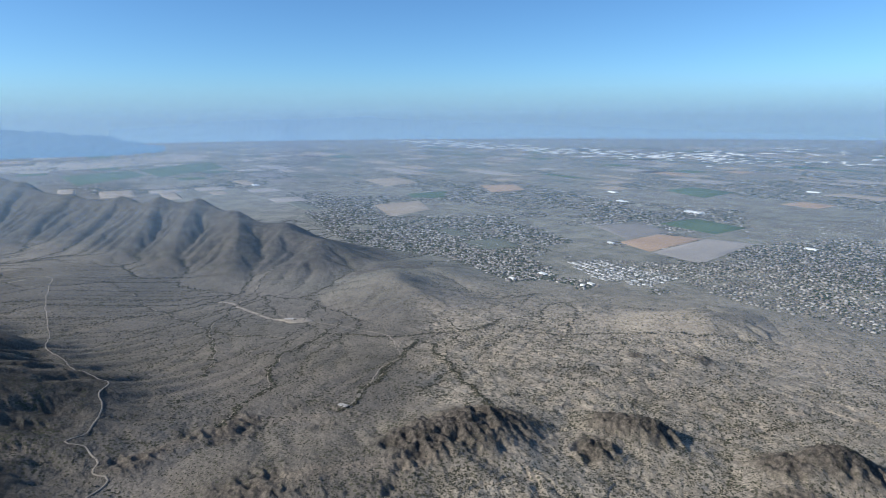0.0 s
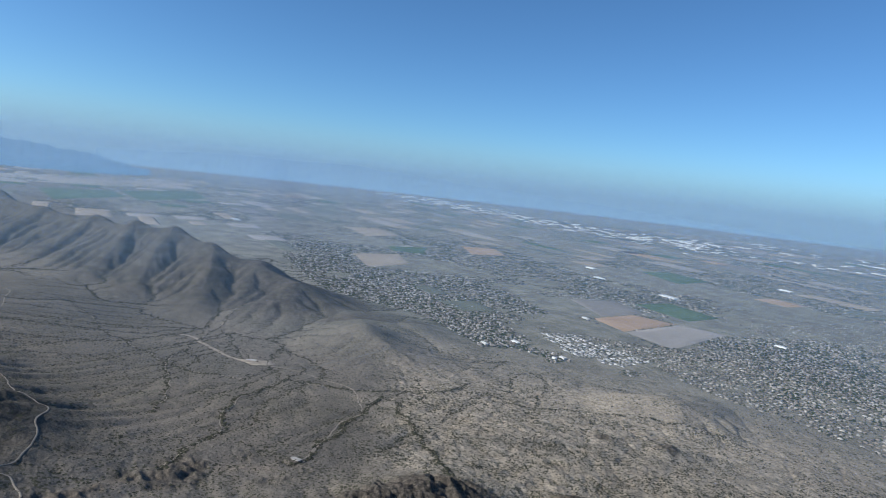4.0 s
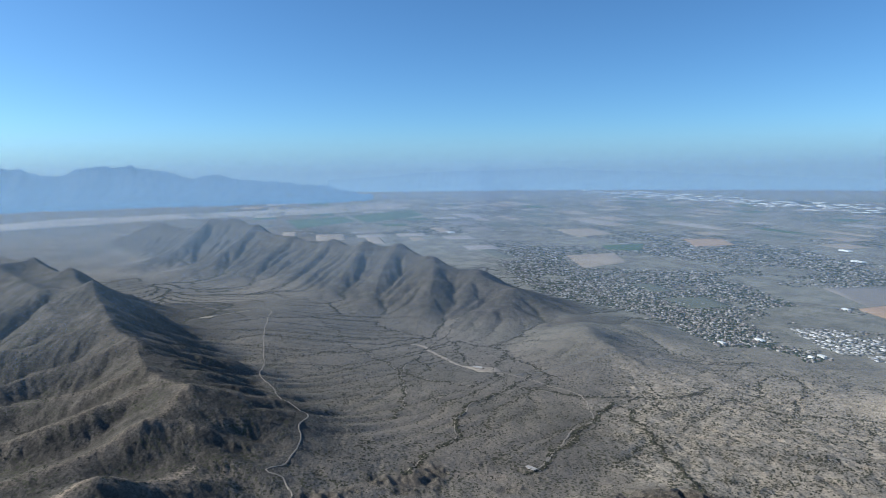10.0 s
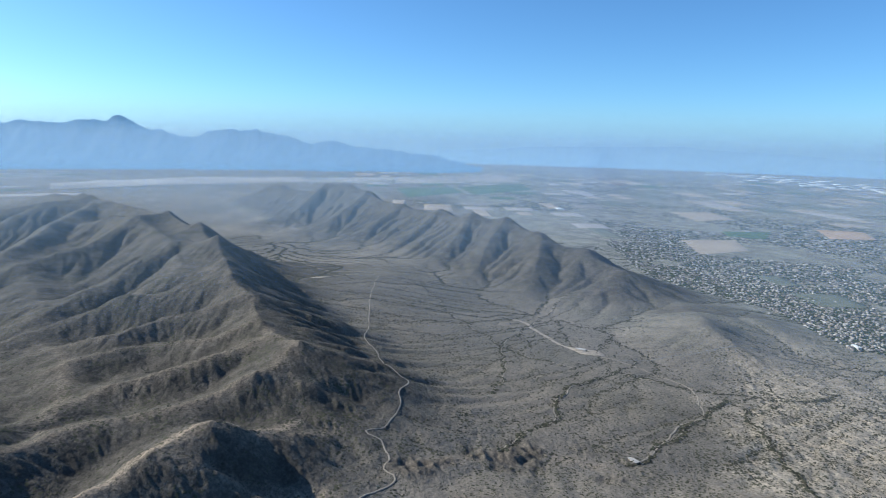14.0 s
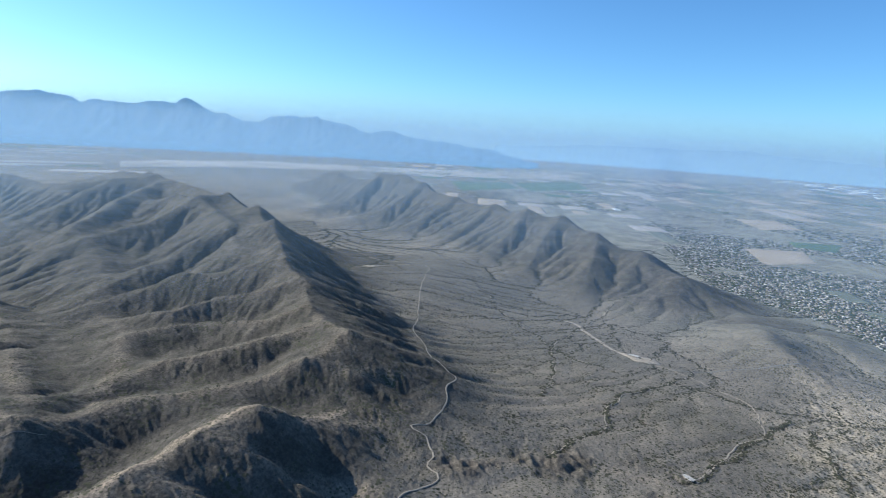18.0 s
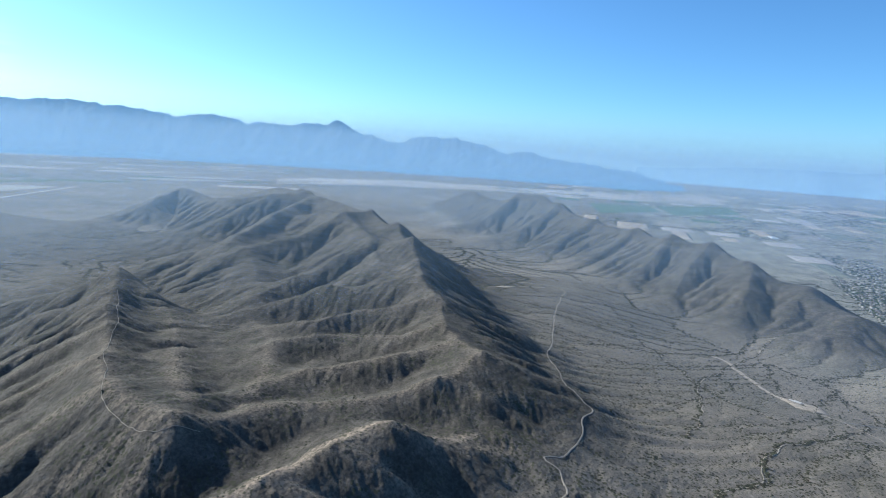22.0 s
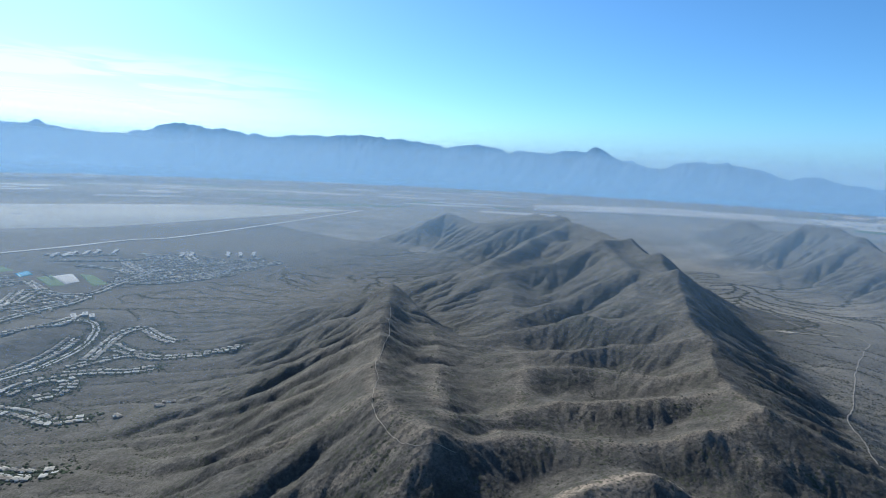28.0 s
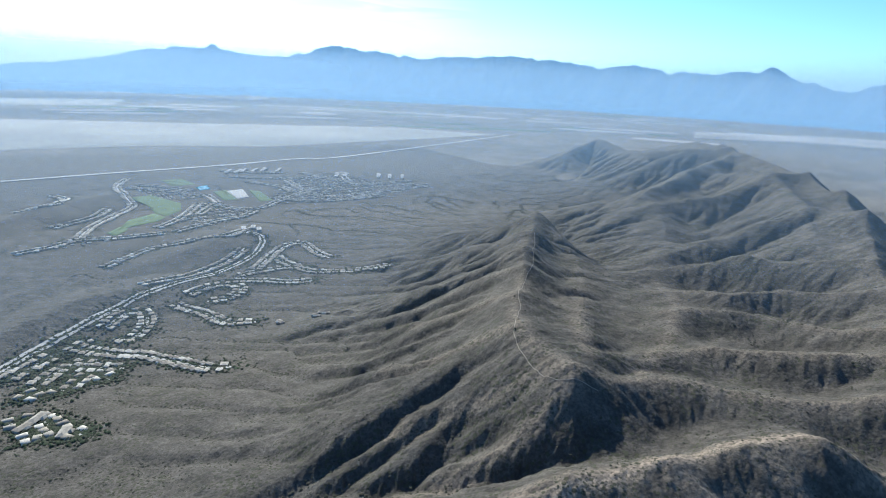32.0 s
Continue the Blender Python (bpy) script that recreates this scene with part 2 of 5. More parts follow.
# the pale bench from the corner round to the ridge with the footpath, and its hill
PATH_CREST = crest([(1.7, 0.52, 0.4), (1.56, 0.53, 0.405), (1.5, 0.565, 0.4), (1.426, 0.627, 0.4), (1.342, 0.68, 0.398), (1.276, 0.76, 0.392), (1.2, 0.835, 0.388), (1.11, 0.89, 0.388), (0.99, 0.945, 0.39), (1.005, 1.056, 0.388), (1.035, 1.148, 0.392), (1.166, 1.298, 0.39), (1.331, 1.482, 0.383), (1.61, 1.785, 0.352), (1.85, 2.04, 0.325), (2.1, 2.29, 0.318), (2.3, 2.48, 0.19), (2.55, 2.72, 0.06)], 0.55, 1.5)
# the tan ridge nearest to the camera
TAN_CREST = crest([(0.6, 0.7, 0.365), (0.76, 0.675, 0.385), (0.889, 0.653, 0.395), (0.97, 0.64, 0.398), (1.056, 0.622, 0.402), (1.131, 0.603, 0.406), (1.193, 0.571, 0.405), (1.227, 0.534, 0.39), (1.274, 0.474, 0.355), (1.379, 0.416, 0.31)], 0.42, 1.35)
# spurs that run down into the high basin
crest([(2.48, 1.02, 0.405), (2.38, 1.225, 0.378), (2.31, 1.43, 0.348), (2.18, 1.57, 0.3), (1.99, 1.62, 0.25)], 0.34, 1)
crest([(2.24, 0.836, 0.385), (2.156, 0.964, 0.374), (2.1, 1.125, 0.36), (1.966, 1.188, 0.348), (1.936, 1.339, 0.318), (1.83, 1.434, 0.28)], 0.3, 1)
crest([(1.96, 0.71, 0.382), (1.88, 0.836, 0.366), (1.867, 1.037, 0.348), (1.748, 1.138, 0.33), (1.62, 1.177, 0.315)], 0.26, 1)
crest([(1.8, 0.64, 0.38), (1.628, 0.755, 0.384), (1.559, 0.826, 0.388), (1.49, 0.929, 0.372), (1.338, 0.966, 0.36)], 0.24, 1)
crest([(2.99, 1.29, 0.45), (3.11, 1.51, 0.42), (2.9, 1.636, 0.37), (2.63, 1.73, 0.31), (2.33, 1.77, 0.25)], 0.45, 1.1)
crest([(4.08, 2.11, 0.45), (3.81, 2.21, 0.42), (3.34, 2.3, 0.36), (3.06, 2.51, 0.26), (3.02, 2.83, 0.15), (3.02, 3.27, 0.05)], 0.6, 1.1)
crest([(4.78, 3.08, 0.45), (3.75, 2.79, 0.38), (3.3, 2.7, 0.29), (3.2, 2.96, 0.18)], 0.6, 1.1)
crest([(5.14, 3.32, 0.42), (4.96, 3.96, 0.36), (5.24, 4.56, 0.3), (5.42, 5.1, 0.35), (4.92, 5.03, 0.2), (4.5, 5.1, 0.06)], 0.7, 1.3)
crest([(5.3, 3.5, 0.43), (4.8, 3.75, 0.3), (4.3, 3.9, 0.1)], 0.65, 1)
crest([(1.2, 0.92, 0.35), (1.5, 1.05, 0.338), (1.9, 1.38, 0.285), (2.2, 1.75, 0.215), (2.5, 2.1, 0.12)], 0.55, 0.6)
crest([(2.1, 2.29, 0.315), (2.085, 2.105, 0.28), (1.94, 1.85, 0.255), (1.95, 1.725, 0.235)], 0.28, 1)
crest([(2.1, 2.29, 0.315), (2.05, 2.42, 0.27), (2.01, 2.63, 0.2), (1.87, 2.79, 0.13), (1.8, 2.9, 0.07)], 0.3, 1)
crest([(1.1, 1.0, 0.372), (1.3, 1.2, 0.362), (1.55, 1.45, 0.325), (1.8, 1.7, 0.27), (2.0, 1.9, 0.22)], 0.4, 0.6)
crest([(2.7, 1.33, 0.405), (3.12, 1.58, 0.428), (3.63, 1.96, 0.437), (4.2, 2.55, 0.442)], 0.65, 1.0)
crest([(2.4, 1.8, 0.25), (2.85, 2.15, 0.265), (3.3, 2.6, 0.25)], 0.55, 0.7)
# spurs from the footpath ridge down to the suburb
crest([(1.035, 1.148, 0.392), (1.01, 1.204, 0.36), (0.963, 1.27, 0.3), (0.874, 1.328, 0.25), (0.784, 1.473, 0.17), (0.62, 1.61, 0.1)], 0.29, 1)
crest([(1.2, 1.34, 0.385), (1.175, 1.44, 0.34), (1.11, 1.538, 0.27), (1.045, 1.68, 0.2), (0.92, 1.88, 0.11)], 0.29, 1)
crest([(1.4, 1.56, 0.37), (1.31, 1.7, 0.3), (1.18, 1.8, 0.22), (1.02, 1.98, 0.12)], 0.29, 1)
crest([(1.6, 1.77, 0.35), (1.445, 1.826, 0.29), (1.32, 1.924, 0.22), (1.215, 2.144, 0.13), (1.09, 2.37, 0.06)], 0.32, 1)
crest([(1.83, 2.02, 0.33), (1.74, 2.26, 0.25), (1.7, 2.6, 0.1)], 0.33, 1)
crest([(1, 0.95, 0.39), (0.96, 0.985, 0.34), (0.9, 1.021, 0.29), (0.78, 1.1, 0.23), (0.6, 1.2, 0.17), (0.42, 1.35, 0.1)], 0.28, 1)
crest([(0.97, 0.92, 0.38), (0.84, 0.9, 0.32), (0.7, 0.93, 0.26), (0.5, 1.02, 0.19), (0.3, 1.15, 0.12)], 0.28, 1)
crest([(0.76, 0.675, 0.385), (0.62, 0.77, 0.3), (0.5, 0.84, 0.25), (0.25, 0.95, 0.15)], 0.3, 1)
# north flank
crest([(1.2, 0.56, 0.405), (1.3, 0.42, 0.33), (1.4, 0.33, 0.26)], 0.2, 1)
crest([(1.05, 0.62, 0.4), (1.1, 0.42, 0.33), (1.16, 0.3, 0.27)], 0.22, 1)
crest([(0.9, 0.65, 0.39), (0.95, 0.42, 0.33), (0.98, 0.28, 0.27)], 0.22, 1)
crest([(1.5, 0.565, 0.4), (1.52, 0.46, 0.34), (1.58, 0.36, 0.26)], 0.18, 1)
crest([(1.7, 0.52, 0.4), (1.78, 0.4, 0.32), (1.86, 0.31, 0.24), (1.92, 0.27, 0.2)], 0.24, 1)
crest([(1.96, 0.7, 0.386), (2.1, 0.56, 0.28), (2.2, 0.46, 0.2)], 0.26, 1)
crest([(2.316, 0.88, 0.393), (2.5, 0.74, 0.28), (2.66, 0.65, 0.18)], 0.3, 1)
crest([(2.667, 1.106, 0.425), (2.9, 0.93, 0.28), (3.05, 0.85, 0.17)], 0.35, 1)
crest([(2.99, 1.29, 0.45), (3.25, 1.12, 0.3), (3.45, 1.04, 0.18)], 0.38, 1)
crest([(3.6, 1.68, 0.45), (3.95, 1.5, 0.28), (4.15, 1.4, 0.16)], 0.43, 1)
# low dark rises beside the suburb
crest([(-0.12, 2.42, 0.045), (0.06, 2.6, 0.075), (0.25, 2.79, 0.075), (0.54, 2.95, 0.045)], 0.26, 1)
crest([(0.63, 3.3, 0.036), (0.9, 3.53, 0.06), (1.16, 3.73, 0.036)], 0.26, 1)
crest([(-0.12, 4.34, 0.036), (0.15, 4.62, 0.06), (0.57, 5.05, 0.036)], 0.26, 1)
# low hills; the first two are craggy
CRAGGY = [crest([(1.1, -0.08, 0.29), (1.11, -0.25, 0.275), (1.06, -0.42, 0.255), (1.08, -0.54, 0.25)], 0.29, 1), crest([(1.3, 0.15, 0.275), (1.42, 0, 0.255), (1.48, -0.15, 0.235), (1.45, -0.32, 0.215)], 0.17, 1)]
crest([(2.2, -1.9, 0.06), (2.08, -2.05, 0.105), (1.96, -2.2, 0.115), (1.92, -2.47, 0.1), (1.84, -2.58, 0.04)], 0.35, 1)
crest([(3.6, -1.18, 0.11), (3.3, -1.15, 0.14), (3.05, -1.1, 0.15), (2.8, -1.15, 0.13), (2.55, -1.25, 0.08)], 0.41, 1)
crest([(3.75, -1.35, 0.06), (3.4, -1.5, 0.1), (3.1, -1.55, 0.06)], 0.32, 1)
KNOLLS = [(1.235, -0.745, 0.13, 0.068), (1.18, -0.62, 0.12, 0.042), (1.15, -0.5, 0.1, 0.038), (1.12, -1.07, 0.085, 0.05), (1.06, -1.13, 0.075, 0.055), (1.04, -0.92, 0.06, 0.02), (0.84, -1.35, 0.08, 0.035), (0.79, -1.46, 0.09, 0.055), (0.76, -1.53, 0.09, 0.055), (0.68, -1.22, 0.11, 0.035), (1.73, -1.64, 0.035, 0.022), (1.58, -1.85, 0.05, 0.032)]


def near_line(x, y, line):
    """Distance to a line of points and the height along it."""
    d, z = np.full(x.shape, 9e9), np.zeros(x.shape)
    for (x0, y0, z0), (x1, y1, z1) in zip(line, line[1:]):
        dx, dy = x1 - x0, y1 - y0
        u = np.clip(((x - x0) * dx + (y - y0) * dy) / (dx * dx + dy * dy), 0, 1)
        e = np.hypot(x - x0 - u * dx, y - y0 - u * dy)
        near = e < d
        d = np.where(near, e, d)
        z = np.where(near, z0 + u * (z1 - z0), z)
    return d, z


def land(x, y):
    """Height of the large forms, and how much of it is hill, crest and crag."""
    base = 0.22 * np.exp(-((x - 0.9) ** 2 + (y + 0.2) ** 2) / 2.56)
    base = base + 0.1 * np.exp(-(((x - 3.8) / 1.5) ** 2 + ((y - 0.7) / 0.6) ** 2))
    for line, lift in ((LEFT_CREST, 0.12), (RIGHT_CREST, 0.07)):
        d, _ = near_line(x, y, line)
        base = base + lift * np.exp(-(d / 0.7) ** 1.2)
    d, _ = near_line(x, y, PATH_CREST)
    apron = 0.11 * np.exp(-(d / 0.8) ** 2) * np.clip((y - 1.22 * x + 0.2) / 0.4, 0, 1) * np.clip((y - 0.8) / 0.4, 0, 1)
    base = base + apron
    fade = np.clip(3.6 - np.hypot(x, y), 0, 1)
    base = base + 0.006 * fade * fbm(x * 2.3, y * 2.3, 5, 3)
    wx, wy = x + 0.016 * fbm(x * 4, y * 4, 11, 3), y + 0.016 * fbm(x * 4, y * 4, 31, 3)
    power = np.zeros(x.shape)
    crest = np.zeros(x.shape)
    for line, reach, hollow in CRESTS:
        px, py = [p[0] for p in line], [p[1] for p in line]
        near = (wx > min(px) - reach) & (wx < max(px) + reach) & (wy > min(py) - reach) & (wy < max(py) + reach)
        if not near.any():
            continue
        d, z = near_line(wx[near], wy[near], line)
        d = np.sqrt(d * d + 0.00003) - 0.0055
        rise = np.maximum(z - base[near], 0) * np.clip(1 - d / reach, 0, 1) ** hollow
        power[near] += rise ** 5
        crest[near] = np.maximum(crest[near], np.exp(-(d / 0.022) ** 2) * (z > 0.2))
    hill = power ** (1 / 5)
    crag = np.zeros(x.shape)
    for kx, ky, kr, kh in KNOLLS:
        d = np.hypot(wx - kx, wy - ky) / kr
        hill = hill + kh * np.exp(-(d * 1.1) ** 1.4)
        crag = np.maximum(crag, np.exp(-(d * 0.95) ** 4))
    for line in CRAGGY:
        d, _ = near_line(wx, wy, line)
        crag = np.maximum(crag, 0.7 * np.exp(-(d / 0.09) ** 2) * np.clip(0.5 + 1.2 * fbm(x * 9, y * 9, 61, 2), 0, 1))
    return base + hill, hill + np.clip(apron - 0.02, 0, 1), crest, crag


def gullies(x, y, gx, gy, seed):
    """Runnels that follow the slope, large ones first."""
    total = np.zeros(x.shape)
    for k, freq in enumerate((24.0, 50.0, 95.0)):
        size = np.hypot(gx, gy)
        sx, sy = -gy / (size + 1e-6), gx / (size + 1e-6)
        px, py = x * freq + 3.7 * k, y * freq - 5.1 * k
        i, j = np.floor(px), np.floor(py)
        wave, slope, weight = np.zeros(x.shape), np.zeros(x.shape), np.full(x.shape, 1e-6)
        for a in (-1, 0, 1):
            for b in (-1, 0, 1):
                vx = px - (i + a + hash01(i + a, j + b, seed + k))
                vy = py - (j + b + hash01(i + a, j + b, seed + k + 50))
                w = np.exp(-2.2 * (vx * vx + vy * vy))
                phase = 5.2 * (vx * sx + vy * sy)
                wave += w * np.cos(phase)
                slope += w * np.sin(phase)
                weight += w
        amp = (0.06, 0.09, 0.1)[k] / freq * np.clip(size / 0.5, 0, 1.0)
        total += amp * wave / weight
        gx = gx - amp * slope / weight * 5.2 * freq * sx * 0.8
        gy = gy - amp * slope / weight * 5.2 * freq * sy * 0.8
    return total


# rain and running water cut the large forms into valleys and spurs
CELL = 0.016
GX0, GY0, GNX, GNY = -0.2, -2.9, 676, 570


def erode(z, rounds, strength):
    """Stream-power erosion on a grid: each cell wears towards the neighbour that it drains to, the faster the more drains through it."""
    nx, ny = z.shape
    idx = np.arange(nx * ny).reshape(nx, ny)
    steps = [(i, j) for i in (-1, 0, 1) for j in (-1, 0, 1) if i or j]
    area = None
    for turn in range(rounds):
        pad = np.pad(z, 1, constant_values=9.0)
        best, receiver, length = np.full(z.shape, 1e-9), idx.copy(), np.ones(z.shape)
        lowest = np.full(z.shape, 9.0)
        for i, j in steps:
            far = math.hypot(i, j) * CELL
            other = pad[1 + i:1 + i + nx, 1 + j:1 + j + ny]
            lowest = np.minimum(lowest, other)
            fall = (z - other) / far
            better = fall > best
            best = np.where(better, fall, best)
            receiver = np.where(better, idx + i * ny + j, receiver)
            length = np.where(better, far, length)
        rec, flat = receiver.ravel(), z.ravel().copy()
        depth, hop = np.zeros(nx * ny, int), rec.copy()
        depth += hop != np.arange(nx * ny)
        for k in range(12):
            depth = depth + depth[hop]
            hop = hop[hop]
        order = np.argsort(depth, kind="stable")
        ends = np.searchsorted(depth[order], np.arange(depth.max() + 2))
        area = np.full(nx * ny, 1.0)
        for k in range(depth.max(), 0, -1):
            c = order[ends[k]:ends[k + 1]]
            np.add.at(area, rec[c], area[c])
        push = strength * (np.maximum(area - 16, 0) * CELL * CELL) ** 0.45 / length.ravel()
        for k in range(1, depth.max() + 1):
            c = order[ends[k]:ends[k + 1]]
            flat[c] = (flat[c] + push[c] * flat[rec[c]]) / (1 + push[c])
        z = flat.reshape(nx, ny)
        z = np.where(z < lowest, np.minimum(lowest + 1e-5, z + 0.01), z)
        if turn % 2 == 1:
            pad = np.pad(z, 1, mode="edge")
            z = z + 0.14 * (pad[2:, 1:-1] + pad[:-2, 1:-1] + pad[1:-1, 2:] + pad[1:-1, :-2] - 4 * z)
    return z, area.reshape(nx, ny)


gx, gy = np.meshgrid(GX0 + CELL * np.arange(GNX), GY0 + CELL * np.arange(GNY), indexing="ij")
raw, raw_hill = land(gx, gy)[:2]
rough = raw + 0.016 * fbm(gx * 3.6, gy * 3.6, 201, 5, 0.55) * np.clip(raw_hill / 0.08, 0.12, 1)
worn, AREA = erode(rough, 12, 0.09)
CUT = np.clip(worn - raw, -0.062, 0.02)


def grid_read(field, x, y, cubic=True):
    """A value of the erosion grid at any place, smooth in between; nothing outside it."""
    u, v = (x - GX0) / CELL, (y - GY0) / CELL
    inside_grid = (u > 2) & (u < GNX - 3) & (v > 2) & (v < GNY - 3)
    u, v = np.clip(u, 2, GNX - 3.01), np.clip(v, 2, GNY - 3.01)
    i, j = u.astype(int), v.astype(int)
    a, b = u - i, v - j
    wa = [((1 - a) ** 3) / 6, (3 * a ** 3 - 6 * a ** 2 + 4) / 6, (-3 * a ** 3 + 3 * a ** 2 + 3 * a + 1) / 6, a ** 3 / 6]
    wb = [((1 - b) ** 3) / 6, (3 * b ** 3 - 6 * b ** 2 + 4) / 6, (-3 * b ** 3 + 3 * b ** 2 + 3 * b + 1) / 6, b ** 3 / 6]
    out = np.zeros(x.shape)
    for p in range(4):
        for q in range(4):
            out += wa[p] * wb[q] * field[i + p - 1, j + q - 1]
    edge = np.clip(np.minimum.reduce([u - 2, GNX - 3 - u, v - 2, GNY - 3 - v]) / 25, 0, 1)
    return np.where(inside_grid, out * edge, 0.0)


PARK_ROAD = [(1.1, 0.24), (1.154, 0.233), (1.19, 0.221), (1.258, 0.17), (1.289, 0.199), (1.324, 0.188), (1.35, 0.203), (1.389, 0.224), (1.409, 0.265), (1.476, 0.223), (1.589, 0.202), (1.653, 0.21), (1.752, 0.197), (1.81, 0.235), (1.95, 0.3), (2.1, 0.345), (2.267, 0.387), (2.323, 0.427), (2.501, 0.464), (2.996, 0.536), (3.349, 0.593), (3.694, 0.634), (4.0, 0.69), (4.1, 1.05), (4.6, 1.5)]
RR = np.concatenate([[0.01, 0.3], np.sort(np.concatenate([1 / np.linspace(1 / 0.55, 1 / 33.0, 520), np.geomspace(2.2, 8.5, 430)]))])
TURN = np.radians(np.concatenate([np.linspace(-180, -72, 50)[:-1], np.linspace(-72, 102, 1120), np.linspace(102, 180, 40)[1:]]))
R, A = np.meshgrid(RR, TURN, indexing="ij")
X, Y = R * np.cos(A), R * np.sin(A)
Z, HILL, CREST, CRAG = land(X, Y)
ROAD_OFF = near_line(X, Y, [(px, py, 0) for px, py in PARK_ROAD])[0]
Z = Z + grid_read(CUT, X, Y) * np.clip(0.25 + ROAD_OFF / 0.12, 0, 1) * np.clip(0.45 + HILL / 0.08, 0, 1) * (1 - 0.75 * np.exp(-(near_line(X, Y, LEFT_CREST)[0] / 0.16) ** 2))
FLOW = grid_read(np.log10(AREA), X, Y)
zr = np.gradient(Z, axis=0) / np.gradient(R, axis=0)
za = np.gradient(Z, axis=1) / (np.gradient(A, axis=1) * np.maximum(R, 0.05))
GX, GY = zr * np.cos(A) - za * np.sin(A), zr * np.sin(A) + za * np.cos(A)
GUL = gullies(X, Y, GX, GY, 7)
near_fade = np.clip((12 - R) / 4, 0, 1)
GRANITE = np.clip((-0.02 - 0.42 * X - Y) / 0.22 + 0.5 + 0.35 * fbm(X * 5, Y * 5, 21, 3), 0, 1)
Z = Z + GUL * np.clip(HILL / 0.06, 0.12, 1) * near_fade * np.clip(ROAD_OFF / 0.05, 0.2, 1)
Z = Z + 0.0024 * fbm(X * 14, Y * 14, 3, 4, 0.6) * np.clip(0.25 + HILL / 0.08, 0, 1) * near_fade * np.clip(4.5 - R, 0, 1)
vx, vy = X + 0.06 * fbm(X * 5, Y * 5, 101, 3), Y + 0.06 * fbm(X * 5, Y * 5, 111, 3)
run = np.abs(fbm(vx * 3.3, vy * 3.3, 121, 3, 0.5))
run2 = np.abs(fbm(vx * 8.5, vy * 8.5, 131, 2, 0.5))
gentle = np.clip(1 - HILL / 0.06, 0, 1) * np.clip(5.5 - R, 0, 1)
DRAIN = np.exp(-(run / 0.032) ** 2) + 0.55 * np.exp(-(run2 / 0.045) ** 2)
Z = Z - 0.0046 * gentle * DRAIN * (0.3 + 0.7 * GRANITE)
Z = Z + 0.0027 * gentle * np.clip(4.2 - R, 0, 1) * GRANITE * fbm(X * 24, Y * 24, 141, 3, 0.65)
broken = 1 - np.abs(fbm(X * 19, Y * 19, 77, 4, 0.55))
Z = Z + CRAG * 0.019 * (broken - 0.5)


def ground_z(x, y):
    """Height of the ground at a place of the plan."""
    x, y = np.atleast_1d(np.asarray(x, float)), np.atleast_1d(np.asarray(y, float))
    i = np.clip(np.interp(np.hypot(x, y), RR, np.arange(len(RR))), 0, len(RR) - 1.001)
    j = np.clip(np.interp(np.arctan2(y, x), TURN, np.arange(len(TURN))), 0, len(TURN) - 1.001)
    a, b = i.astype(int), j.astype(int)
    u, v = i - a, j - b
    return (Z[a, b] * (1 - u) + Z[a + 1, b] * u) * (1 - v) + (Z[a, b + 1] * (1 - u) + Z[a + 1, b + 1] * u) * v


def raw_mesh(name, co, faces, material, smooth=False):
    """A mesh from arrays: places in metres and quads or triangles."""
    me = bpy.data.meshes.new(name)
    n = faces.shape[1]
    me.vertices.add(len(co))
    me.vertices.foreach_set("co", np.ascontiguousarray(co, np.float32).ravel())
    me.loops.add(faces.size)
    me.loops.foreach_set("vertex_index", faces.ravel().astype(np.int32))
    me.polygons.add(len(faces))
    me.polygons.foreach_set("loop_start", np.arange(0, faces.size, n).astype(np.int32))
    if smooth:
        me.polygons.foreach_set("use_smooth", np.ones(len(faces), bool))
    me.update(calc_edges=True)
    me.materials.append(material)
    return me


def sheet(name, x, y, z, material):
    n, m = x.shape
    i = np.arange(n * m).reshape(n, m)
    q = np.stack([i[:-1, :-1], i[1:, :-1], i[1:, 1:], i[:-1, 1:]], -1).reshape(-1, 4)
    return new(name, raw_mesh(name, np.stack([x, y, z], -1).reshape(-1, 3) * K, q, material, True))


ground = tagged(sheet("ground", X, Y, Z, SOIL), "tan desert ground rising into grey-brown rocky ranges", "ground", kind="structure")
d_house = np.hypot((X - 1.35) / 1.5, (Y + 1.3) / 1.4)
granite = np.clip(1.9 - d_house * 1.3, 0, 1) * GRANITE
hilly = np.clip((HILL - 0.012) / 0.05, 0, 1) * np.clip(1 - 0.85 * (X < 3.4) * np.clip((-Y - 0.2) / 0.5, 0, 1), 0, 1)
hilly = np.maximum(hilly, 0.85 * np.clip((Y - 0.7) / 0.3, 0, 1) * np.clip((7.8 - Y) / 0.6, 0, 1) * (X < 4.4))
pale = np.clip(CREST * 0.4 * np.clip(1.5 - R / 2, 0, 1) + 0.45 * np.clip((FLOW - 2.0) / 0.6, 0, 1) * (HILL < 0.08), 0, 1)
pale = np.maximum(pale, np.clip(0.5 * gentle * DRAIN * (granite > 0.3) * (run < 0.03), 0, 0.6))
tan_crest = near_line(X, Y, TAN_CREST)[0]
pale = np.maximum(pale, 0.85 * np.exp(-(tan_crest / 0.02) ** 2))
flatness = ground.data.attributes.new("plain", "FLOAT", "POINT")
flatness.data.foreach_set("value", (np.clip((R - 2.9) / 1.2, 0, 1) * np.clip((-Y - 0.9 + 0.15 * X) / 0.5, 0, 1) * (1 - hilly)).astype(np.float32).ravel())
layer = ground.data.attributes.new("soil", "FLOAT_COLOR", "POINT")
